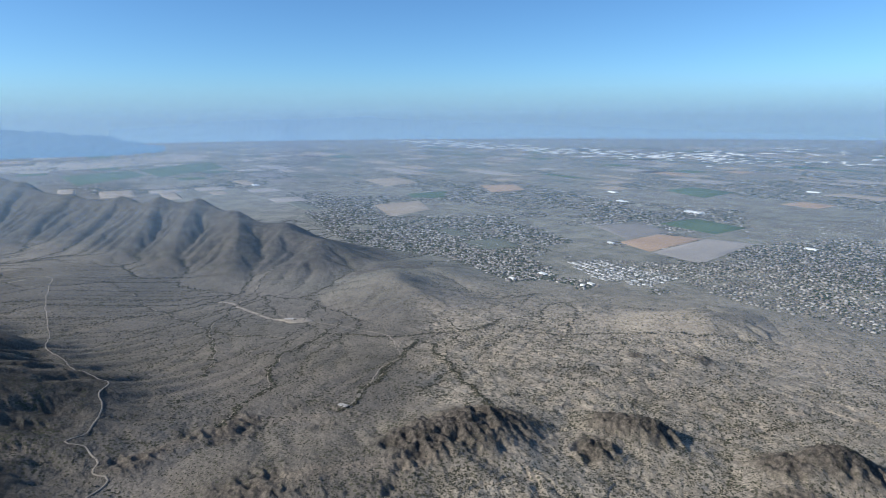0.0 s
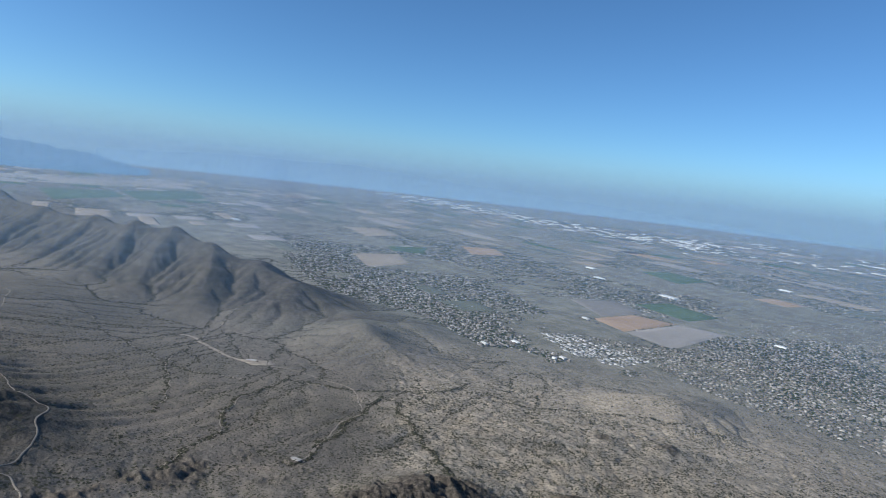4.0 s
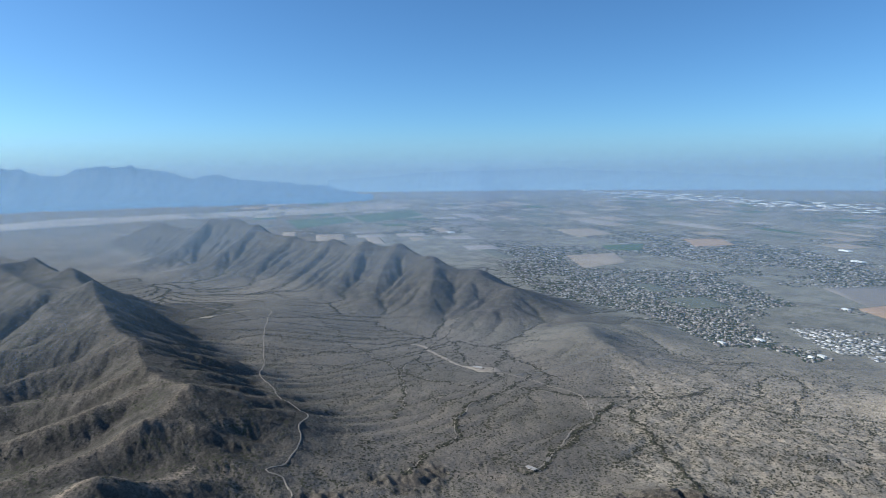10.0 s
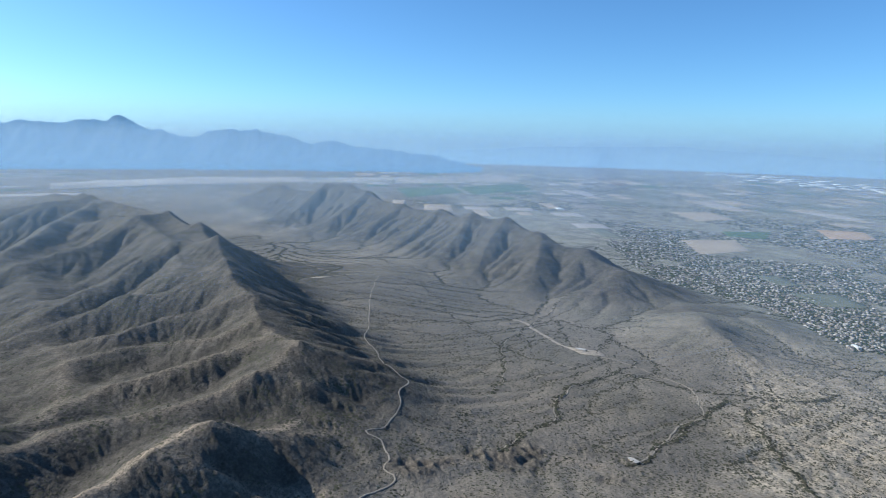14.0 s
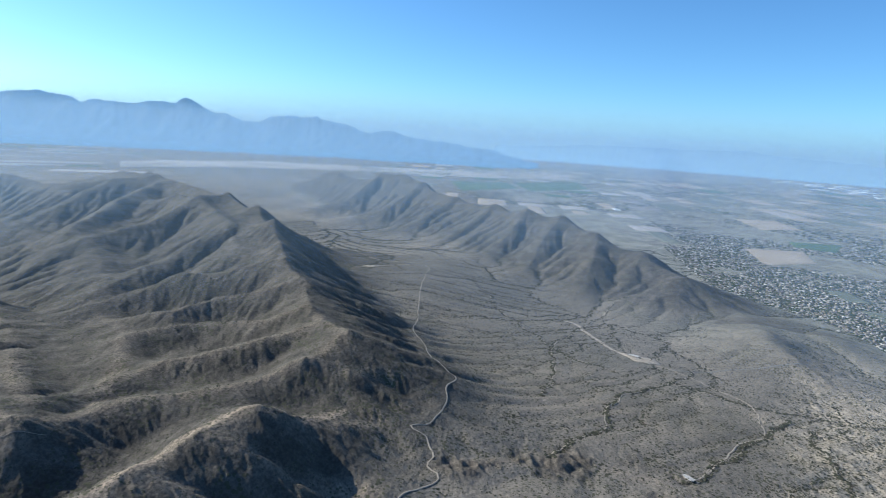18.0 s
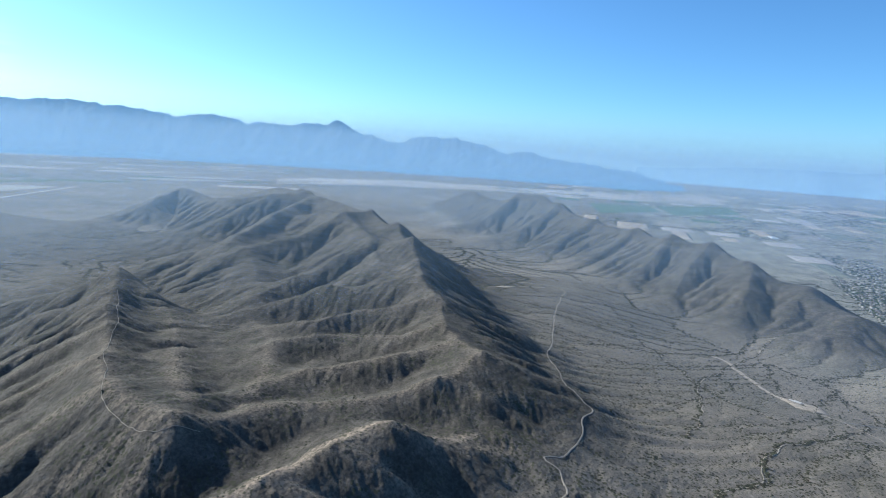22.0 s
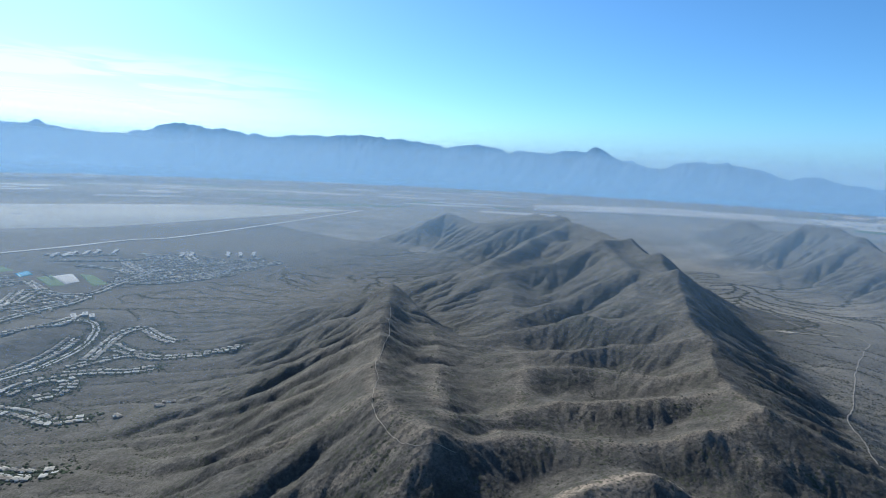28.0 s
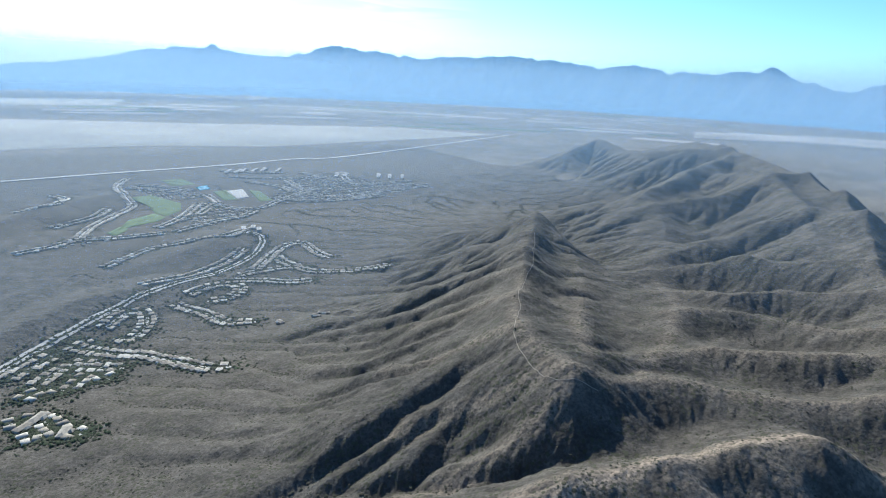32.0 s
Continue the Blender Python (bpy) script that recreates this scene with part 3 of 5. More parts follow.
layer.data.foreach_set("color", np.stack([granite * (1 - 0.7 * hilly), hilly, pale, CRAG], -1).astype(np.float32).ravel())


# ---------------------------------------------------------------- lines on the ground
def smooth_line(points, step):
    """Points along a soft curve through the given ones."""
    p = [Vector((*q[:2], 0)) for q in points]
    p = [p[0] * 2 - p[1], *p, p[-1] * 2 - p[-2]]
    out = []
    for a, b, c, d in zip(p, p[1:], p[2:], p[3:]):
        n = max(2, int((c - b).length / step))
        for k in range(n):
            t = k / n
            out.append(0.5 * ((2 * b) + (c - a) * t + (2 * a - 5 * b + 4 * c - d) * t * t + (3 * b - a - 3 * c + d) * t ** 3))
    out.append(p[-2])
    return np.array([(q.x, q.y) for q in out])


def strip(name, points, width, material, label, lift=0.0016, step=0.02, wander=0.0):
    """A road or path laid over the ground."""
    c = smooth_line(points, step)
    if wander:
        c = c + wander * np.stack([fbm(c[:, 0] * 9, c[:, 1] * 9, 91, 3), fbm(c[:, 0] * 9, c[:, 1] * 9, 93, 3)], -1)
    t = np.gradient(c, axis=0)
    t /= np.linalg.norm(t, axis=1)[:, None] + 1e-9
    side = np.stack([-t[:, 1], t[:, 0]], -1)
    rows = [c + side * width * k for k in (-0.5, -0.25, 0, 0.25, 0.5)]
    top = ground_z(c[:, 0], c[:, 1])
    co = [np.stack([r[:, 0], r[:, 1], np.maximum(ground_z(r[:, 0], r[:, 1]), top - width * 0.12) + lift - abs(k - 2) * 0.0004], -1) for k, r in enumerate(rows)]
    x, y, z = (np.stack([r[:, i] for r in co]) for i in range(3))
    return tagged(sheet(name, x, y, z, material), label, "road", kind="structure")


strip("road", PARK_ROAD, 0.0044, DIRT, "pale winding park road through scrub", step=0.012, wander=0.006)
strip("road", [(3.95, 0.78), (3.88, 0.92), (3.8, 1.0)], 0.012, DIRT, "pale dirt spur to a clearing")
strip("road", [(3.3, -0.2), (3.23, -0.25), (3.05, -0.31), (2.86, -0.39), (2.73, -0.47)], 0.02, DIRT, "pale dirt track down a fan", wander=0.01)
strip("road", [(2.73, -0.47), (2.6, -0.62), (2.3, -0.8), (2.0, -0.75), (1.8, -0.6), (1.62, -0.5), (1.52, -0.42)], 0.0055, DIRT, "narrow dirt road to a house", wander=0.012)
strip("road", [(2.62, -0.6), (2.75, -1.0), (2.8, -1.5), (2.7, -2.2), (2.65, -2.7)], 0.01, ASPHALT, "grey road towards the town")
strip("path", [(1.83, 2.0), (1.44, 1.58), (1.262, 1.414), (1.166, 1.298), (1.058, 1.189), (0.98, 1.084), (0.942, 0.967), (0.947, 0.908), (1.0, 0.87)], 0.0015, DIRT, "pale footpath along a ridge crest", step=0.008, wander=0.006)
WASHES = []


def wash(*points, width=0.004):
    """A dry sandy wash, lined with dark trees further down."""
    WASHES.append(list(points))
    strip("wash", points, width, DIRT, "dry sandy wash", step=0.012, wander=0.012)


wash((2.645, -0.7), (2.43, -0.563), (2.32, -0.46), (2.175, -0.366), (2.05, -0.32), (1.921, -0.252), (1.782, -0.223), (1.703, -0.219), (1.657, -0.178), (1.585, -0.122), (1.458, -0.052))
wash((2.395, -1.401), (2.29, -1.263), (2.26, -1.14), (2.283, -1.029), (2.28, -0.822), (2.333, -0.697), (2.43, -0.563))
wash((2.199, -0.894), (1.975, -0.743), (1.736, -0.582), (1.585, -0.467), (1.48, -0.391))
wash((2.088, -0.922), (1.812, -0.87), (1.605, -0.834), (1.441, -0.8), (1.3, -0.79))
wash((2.277, -1.436), (2.098, -1.493), (2.045, -1.741), (1.855, -2.014), (1.691, -2.293))
wash((3.9, 0.4), (3.574, 0.25), (3.305, 0.151), (3.096, 0.052), (2.883, -0.046), (2.6, -0.2), (2.45, -0.4))
wash((3.787, -0.564), (3.687, -0.484), (3.283, -0.318), (3.0, -0.2), (2.7, -0.12), (2.3, -0.12), (1.95, -0.05))


# ---------------------------------------------------------------- scrub as stuff
def tuft_cloud(name, x, y, size, material, label, tall=0.8, seed=1):
    """Many small leafy clumps in one mesh: each an uneven six-pointed clump."""
    rng = np.random.default_rng(seed)
    n = len(x)
    dirs = np.array([(1, 0, 0.35), (0.3, 0.95, 0.3), (-0.8, 0.6, 0.4), (-0.8, -0.6, 0.3), (0.3, -0.95, 0.35), (0, 0, 1.0)])
    tris = np.array([(0, 1, 5), (1, 2, 5), (2, 3, 5), (3, 4, 5), (4, 0, 5)])
    jig = 1 + 0.45 * (rng.random((n, 6)) - 0.5)
    v = dirs[None] * jig[:, :, None] * size[:, None, None]
    v[:, :, 2] *= tall
    a = rng.random(n) * 6.28
    c, s = np.cos(a)[:, None], np.sin(a)[:, None]
    co = np.stack([v[:, :, 0] * c - v[:, :, 1] * s + x[:, None], v[:, :, 0] * s + v[:, :, 1] * c + y[:, None], v[:, :, 2] + (ground_z(x, y) - 0.0003)[:, None]], -1)
    f = (np.arange(n)[:, None, None] * 6 + tris[None]).reshape(-1, 3)
    return tagged(new(name, raw_mesh(name, co.reshape(-1, 3) * K, f, material)), label, "shrubs", kind="stuff")


rng = np.random.default_rng(4)
n = 260000
r = 1 / (1 / 0.75 + rng.random(n) * (1 / 3.4 - 1 / 0.75))
a = np.radians(-66 + rng.random(n) * 160)
x, y = r * np.cos(a), r * np.sin(a)
keep = (vnoise(x * 9, y * 9, 8) * 0.6 + vnoise(x * 31, y * 31, 9) * 0.6 + 0.1 + 0.3 * (y < -0.2)) > rng.random(n) * 1.1 - 0.2
keep &= (land(x, y)[1] < 0.03) | (rng.random(n) < 0.45)
keep &= (y < -0.02 - 0.42 * x + 0.15 * vnoise(x * 5, y * 5, 21)) | (rng.random(n) < 0.4)
x, y, r = x[keep][:125000], y[keep][:125000], r[keep][:125000]
tuft_cloud("desert_scrub", x, y, (0.0012 + 0.0022 * rng.random(len(x)) ** 2) * np.clip(r / 1.6, 0.8, 1.8) * np.where(y > 1.5, 0.6, 1.0), LEAF, "low dark creosote and palo verde scrub", 0.9, 2)


def along(points, count, spread, seed):
    """Places scattered along a line."""
    g = np.random.default_rng(seed)
    c = smooth_line(points, 0.01)
    c = c + (0.02 if spread and spread < 0.01 else 0.0) * np.stack([fbm(c[:, 0] * 9, c[:, 1] * 9, 91, 3), fbm(c[:, 0] * 9, c[:, 1] * 9, 93, 3)], -1)
    p = c[g.integers(0, len(c), count)] + g.normal(0, spread, (count, 2))
    return p[:, 0], p[:, 1]


seeds = np.random.default_rng(21)
cells = np.argwhere((AREA > 28) & (raw < 0.3) & (np.hypot(gx, gy) < 6.5) & (np.hypot(gx, gy) > 0.9) & (gy > -1.9 + 0.0 * gx))
weight = np.log10(AREA[cells[:, 0], cells[:, 1]])
times_each = np.clip((weight - 1.1) * 2.2, 0.5, 4)
spots = np.repeat(cells, (times_each + seeds.random(len(cells))).astype(int), axis=0)
big = np.log10(AREA[spots[:, 0], spots[:, 1]])
fx = GX0 + CELL * (spots[:, 0] + seeds.normal(0, 0.35, len(spots)))
fy = GY0 + CELL * (spots[:, 1] + seeds.normal(0, 0.35, len(spots)))
tuft_cloud("runnel_scrub", fx, fy, (0.0014 + 0.001 * big * seeds.random(len(fx))) * np.clip(np.hypot(fx, fy) / 2.2, 1, 2.2), LEAF, "dark scrub lining small runnels", 0.9, 5)
wx, wy = (np.concatenate(v) for v in zip(*[along(w, 420, 0.005, 40 + i) for i, w in enumerate(WASHES)]))
tuft_cloud("wash_trees", wx, wy, 0.0022 + 0.0034 * rng.random(len(wx)), LEAF, "dark green mesquite lining dry washes", 0.9, 3)


# ---------------------------------------------------------------- houses
def part(name, me, parent, label=""):
    ob = new(name, me)
    ob.parent = parent
    if label:
        ob["label"] = label
    return ob


def box_mesh(name, boxes, material):
    """Boxes (x0, y0, z0, x1, y1, z1) in metres as one mesh."""
    bm = bmesh.new()
    for x0, y0, z0, x1, y1, z1 in boxes:
        v = [bm.verts.new((x, y, z)) for z in (z0, z1) for y in (y0, y1) for x in (x0, x1)]
        for f in ((0, 2, 3, 1), (4, 5, 7, 6), (0, 1, 5, 4), (2, 6, 7, 3), (0, 4, 6, 2), (1, 3, 7, 5)):
            bm.faces.new([v[i] for i in f])
    me = bpy.data.meshes.new(name)
    bm.to_mesh(me)
    bm.free()
    me.materials.append(material)
    return me


def hip_mesh(name, wings, material):
    """Hipped roofs with overhanging eaves over rectangular wings."""
    bm = bmesh.new()
    for x0, y0, x1, y1, z, rise in wings:
        e = 0.12
        x0, y0, x1, y1 = x0 - e, y0 - e, x1 + e, y1 + e
        h = min(x1 - x0, y1 - y0) / 2
        if x1 - x0 >= y1 - y0:
            top = [(x0 + h, (y0 + y1) / 2), (x1 - h + 0.01, (y0 + y1) / 2)]
        else:
            top = [((x0 + x1) / 2, y0 + h), ((x0 + x1) / 2, y1 - h + 0.01)]
        low = [bm.verts.new((x, y, z)) for x, y in ((x0, y0), (x1, y0), (x1, y1), (x0, y1))]
        eave = [bm.verts.new((v.co.x, v.co.y, z + 0.06)) for v in low]
        a, b = (bm.verts.new((x, y, z + rise)) for x, y in top)
        bm.faces.new(low[::-1])
        for i in range(4):
            bm.faces.new((low[i], low[(i + 1) % 4], eave[(i + 1) % 4], eave[i]))
        if x1 - x0 >= y1 - y0:
            faces = ((0, 1, b, a), (1, 2, b), (2, 3, a, b), (3, 0, a))
        else:
            faces = ((0, 1, a), (1, 2, b, a), (2, 3, b), (3, 0, a, b))
        for f in faces:
            bm.faces.new([eave[v] if isinstance(v, int) else v for v in f])
    me = bpy.data.meshes.new(name)
    bm.to_mesh(me)
    bm.free()
    me.materials.append(material)
    return me


DARK = Graph("window_glass", 0.15).colour((0.03, 0.035, 0.04)).m
GARAGE = plain_material("garage_door", (0.5, 0.45, 0.38), (0.58, 0.53, 0.46), 0.8)
HOUSES = []
for k, wings in enumerate([
    [(-2.3, -1.5, 2.0, 1.3), (0.6, -2.4, 2.2, -1.2)],
    [(-2.0, -1.3, 1.9, 1.5), (-2.2, 0.8, -0.6, 2.3)],
    [(-2.6, -1.1, 2.4, 1.2), (-0.8, -2.1, 0.9, -0.9)],
    [(-1.8, -1.7, 1.8, 1.7)],
    [(-2.2, -1.2, 1.4, 1.3), (1.0, -1.9, 2.6, 0.8)],
]):
    wall = box_mesh("wall", [(x0, y0, -0.9, x1, y1, 0.62) for x0, y0, x1, y1 in wings], STUCCO)
    roof = hip_mesh("roof", [(x0, y0, x1, y1, 0.6 - 0.004 * i, 0.55) for i, (x0, y0, x1, y1) in enumerate(wings)], TILE)
    x0, y0, x1, y1 = wings[0]
    glass = [box_mesh("window", [(x0 + 0.5, y0 - 0.02, 0.18, x0 + 1.1, y0 + 0.03, 0.45)], DARK), box_mesh("window", [(x0 + 0.6, y1 - 0.03, 0.15, x0 + 1.5, y1 + 0.02, 0.48)], DARK)]
    door = box_mesh("garage_door", [(x0 - 0.03, -0.6, -0.02, x0 + 0.02, 0.5, 0.45)], GARAGE)
    HOUSES.append((wall, roof, glass, door))
house_count = 0
taken = []


def free(x, y, gap):
    for px, py in taken:
        if abs(px - x) < gap and abs(py - y) < gap and math.hypot(px - x, py - y) < gap:
            return False
    taken.append((x, y))
    return True


def house_at(x, y, turn, kind, scale=1.0, label="tan stucco house with a hipped tile roof"):
    base = new("house")
    z = float(ground_z(x, y)[0]) * K
    base.matrix_world = pose(x * K, y * K, z + 0.25, 0, 0, turn) @ Matrix.Scale(scale, 4)
    wall, roof, glass, door = HOUSES[kind]
    part("wall", wall, base)
    part("roof", roof, base)
    for pane in glass:
        part("window", pane, base)
    part("garage_door", door, base)
    return tagged(base, label, "house", "houses of the foothill suburb")


STREETS = []


def street(*points):
    STREETS.append(list(points))


street((0.978, 3.030), (1.115, 3.223), (1.238, 3.375), (1.348, 3.408), (1.345, 3.176), (1.359, 3.029))
street((0.888, 2.966), (1.037, 2.984), (1.140, 2.955), (1.203, 2.819), (1.306, 2.745), (1.402, 2.698), (1.488, 2.612))
street((1.132, 3.214), (1.138, 3.057), (1.189, 2.881))
street((0.849, 2.888), (0.953, 2.831), (1.045, 2.740), (1.141, 2.687))
street((0.625, 2.782), (0.690, 2.833), (0.792, 2.861), (0.837, 2.781), (0.763, 2.685), (0.670, 2.679))
street((0.553, 2.675), (0.624, 2.539), (0.669, 2.377), (0.767, 2.327))
street((0.286, 2.537), (0.358, 2.631), (0.423, 2.631), (0.419, 2.518), (0.354, 2.409), (0.299, 2.441))
street((0.173, 2.418), (0.275, 2.318), (0.376, 2.224), (0.448, 2.109), (0.522, 1.976), (0.574, 1.933))
street((0.208, 2.437), (0.227, 2.343), (0.185, 2.272))
street((-0.001, 2.252), (0.017, 2.272), (0.076, 2.329), (0.128, 2.378))
street((0.073, 2.176), (0.143, 2.263), (0.222, 2.217), (0.302, 2.167))
street((0.155, 2.100), (0.209, 2.176), (0.253, 2.100))
street((0.036, 2.086), (0.090, 2.125), (0.145, 2.080))
street((0.003, 1.940), (0.069, 1.929), (0.123, 1.780))
street((0.037, 1.822), (0.100, 1.822), (0.170, 1.740))
street((0.466, 2.923), (0.593, 2.964), (0.750, 3.103), (0.881, 3.207), (1.023, 3.377))
street((0.365, 3.376), (0.476, 3.492), (0.618, 3.626), (0.788, 3.619), (0.978, 3.579), (1.162, 3.789))
street((0.287, 3.982), (0.369, 4.213), (0.513, 4.473), (0.652, 4.719), (0.643, 5.007), (0.650, 5.518), (0.769, 5.840))
street((0.185, 4.282), (0.388, 4.458), (0.514, 4.682))
street((0.008, 3.785), (0.136, 3.842), (0.285, 3.943), (0.491, 3.918), (0.725, 3.924))
street((0.711, 4.081), (0.875, 4.279), (1.080, 4.694))
street((1.003, 4.342), (1.123, 4.549), (1.210, 4.645))
street((0.791, 3.946), (1.019, 4.105), (1.228, 4.186), (1.367, 4.322))
street((1.189, 4.944), (1.215, 4.510), (1.384, 4.378), (1.610, 4.573), (1.920, 4.853), (2.062, 4.971))
street((0.716, 5.416), (0.994, 5.170), (1.164, 4.953))
street((0.808, 5.515), (0.975, 5.368), (1.126, 5.157))
street((1.950, 5.384), (1.947, 4.683), (2.223, 4.584), (2.626, 4.703), (3.023, 4.740))
street((2.213, 5.723), (2.387, 5.253), (2.557, 4.992), (3.011, 5.052))
street((1.626, 4.708), (1.811, 4.491), (2.103, 4.463), (2.391, 4.521))
street((2.554, 5.633), (2.442, 5.132), (2.487, 4.922))
street((1.568, 6.020), (1.824, 5.837), (2.050, 5.772))
street((1.554, 5.707), (1.802, 5.543), (2.107, 5.440))
street((1.629, 5.401), (1.802, 5.143), (1.834, 4.876))
street((0.009, 4.591), (0.125, 4.620), (0.227, 4.743), (0.281, 5.101), (0.210, 5.287))
BOULEVARD = smooth_line([(-0.210, 2.124), (0.017, 2.357), (0.123, 2.465), (0.244, 2.590), (0.386, 2.740), (0.546, 2.870), (0.690, 2.977), (0.852, 3.093), (0.972, 3.202), (1.066, 3.323), (1.153, 3.485), (1.169, 3.590), (1.130, 3.638), (1.066, 3.679)], 0.04)
heading = np.gradient(BOULEVARD, axis=0)
heading /= np.linalg.norm(heading, axis=1)[:, None]
for side in (-1, 1):
    lane = BOULEVARD + side * 0.0105 * np.stack([-heading[:, 1], heading[:, 0]], -1)
    strip("road", [tuple(p) for p in lane], 0.0135, PAVED, "pale carriageway of a suburban boulevard", lift=0.003)
far_house = []
for street in STREETS:
    strip("road", street, 0.013, PAVED, "pale residential street", lift=0.0022)
    c = smooth_line(street, 0.027)
    for i in range(len(c) - 1):
        dx, dy = c[i + 1] - c[i]
        ln = math.hypot(dx, dy) + 1e-9
        for side in (-1, 1):
            px, py = c[i, 0] - side * dy / ln * 0.022, c[i, 1] + side * dx / ln * 0.022
            if not free(px, py, 0.0235):
                continue
            turn = math.degrees(math.atan2(dy, dx)) + random.choice((0, 0, 180, 90)) + random.uniform(-8, 8)
            if house_count < 300 and py < 3.5:
                house_at(px, py, turn, random.randrange(5), random.uniform(0.75, 0.98))
                house_count += 1
            else:
                far_house.append((px, py, turn))
for px, py, s in ((1.002, 2.238, 1.3), (0.938, 2.155, 1), (0.832, 2.243, 1.1), (0.069, 1.929, 1.6), (0.124, 1.790, 1.5), (0.036, 1.896, 1.4)):
    house_at(px, py, 30 + 300 * px, 2, s, "large pale house on a hillside lot")


def block_cloud(name, x, y, turn, sx, sy, h, material, label, category="houses", z=None):
    """Many small low buildings with pitched tops in one mesh."""
    n = len(x)
    c, s = np.cos(turn), np.sin(turn)
    corners = np.array([(-1, -1), (1, -1), (1, 1), (-1, 1)]) / 2
    base = ground_z(x, y) if z is None else z
    v = []
    for lift, shrink in ((-0.002, 1.0), (0.62, 1.0), (1.0, 0.35)):
        for kx, ky in corners:
            ax, ay = kx * sx * (shrink if lift < 1 else 0.55), ky * sy * (shrink if lift < 1 else 0.12)
            v.append(np.stack([x + ax * c - ay * s, y + ax * s + ay * c, base + lift * h], -1))
    co = np.stack(v, 1)
    q = np.array([(0, 1, 5, 4), (1, 2, 6, 5), (2, 3, 7, 6), (3, 0, 4, 7), (4, 5, 9, 8), (5, 6, 10, 9), (6, 7, 11, 10), (7, 4, 8, 11), (8, 9, 10, 11)])
    f = (np.arange(n)[:, None, None] * 12 + q[None]).reshape(-1, 4)
    return tagged(new(name, raw_mesh(name, co.reshape(-1, 3) * K, f, material)), label, category, kind="stuff")


fh = np.array(far_house)
block_cloud("suburb_houses", fh[:, 0], fh[:, 1], np.radians(fh[:, 2]), 0.027 + 0 * fh[:, 0], 0.02 + 0 * fh[:, 0], 0.0085 + 0 * fh[:, 0], TILE, "brown-roofed houses along curving streets")
tx, ty = (np.concatenate(v) for v in zip(*[along(s, 1000 if i < 17 else 800, 0.028, 300 + i) for i, s in enumerate(STREETS)]))
mx, my = along([tuple(p) for p in BOULEVARD], 1500, 0.0, 77)
mx, my = mx + rng.normal(0, 0.0014, len(mx)), my + rng.normal(0, 0.0014, len(mx))
bx, by = along([tuple(p) for p in BOULEVARD], 2200, 0.026, 78)
tx, ty = np.concatenate([tx, mx, bx]), np.concatenate([ty, my, by])
tuft_cloud("suburb_trees", tx, ty, 0.0026 + 0.0044 * rng.random(len(tx)) ** 2, TREES, "dark garden trees between houses", 1.1, 12)


def flat_patch(name, corners, material, label, category, lift=0.0025):
    """A field or lawn with a slightly raised rim, laid on the ground."""
    p = np.array(corners)
    mid = p.mean(axis=0)
    rings = [p * (1 - k) + mid * k for k in (0, 0.02, 0.35, 0.7, 0.98)]
    co = []
    for k, ring in enumerate(rings):
        zz = ground_z(ring[:, 0], ring[:, 1]) + (lift if k else lift * 0.1)
        co.append(np.stack([ring[:, 0], ring[:, 1], zz], -1))
    x, y, z = (np.stack([np.append(r[:, i], r[0, i]) for r in co]) for i in range(3))
    return tagged(sheet(name, x, y, z, material), label, category, kind="structure")


for corners in ([(0.660, 4.958), (0.824, 5.086), (0.963, 4.733), (0.918, 4.500), (0.801, 4.360), (0.756, 4.494), (0.748, 4.745)], [(0.752, 4.472), (0.797, 4.340), (0.737, 4.245), (0.579, 4.159), (0.493, 4.098), (0.581, 4.337)], [(0.430, 4.050), (0.534, 4.200), (0.551, 4.093), (0.468, 3.961)]):
    flat_patch("golf_course", corners, TURF, "green golf fairway between houses", "lawn", 0.0015)
flat_patch("golf_course", [(0.986, 5.679), (1.154, 5.723), (1.212, 5.427), (1.036, 5.404)], TURF, "bright green golf fairway by a pond", "lawn", 0.0015)
flat_patch("lawn", [(1.261, 5.075), (1.372, 5.126), (1.353, 4.734), (1.260, 4.740)], TURF, "green playing field", "lawn", 0.0015)
flat_patch("lawn", [(1.531, 5.062), (1.598, 4.988), (1.584, 4.623), (1.483, 4.614)], TURF, "green playing field beside bare ground", "lawn", 0.0015)
flat_patch("pond", [(1.185, 5.301), (1.288, 5.376), (1.277, 5.204), (1.180, 5.150)], WATER, "small turquoise pond", "pond", 0.0022)
flat_patch("bare_lot", [(1.360, 5.078), (1.500, 5.111), (1.463, 4.810), (1.360, 4.759)], PAVED, "pale bare earth lot", "lot", 0.0019)
strip("road", [(-0.722, 5.811), (-0.001, 5.982), (0.720, 6.153), (1.686, 6.346), (2.405, 6.569), (3.205, 6.690), (6.798, 8.375)], 0.05, PAVED, "pale freeway embankment across the desert", lift=0.006, step=0.1)

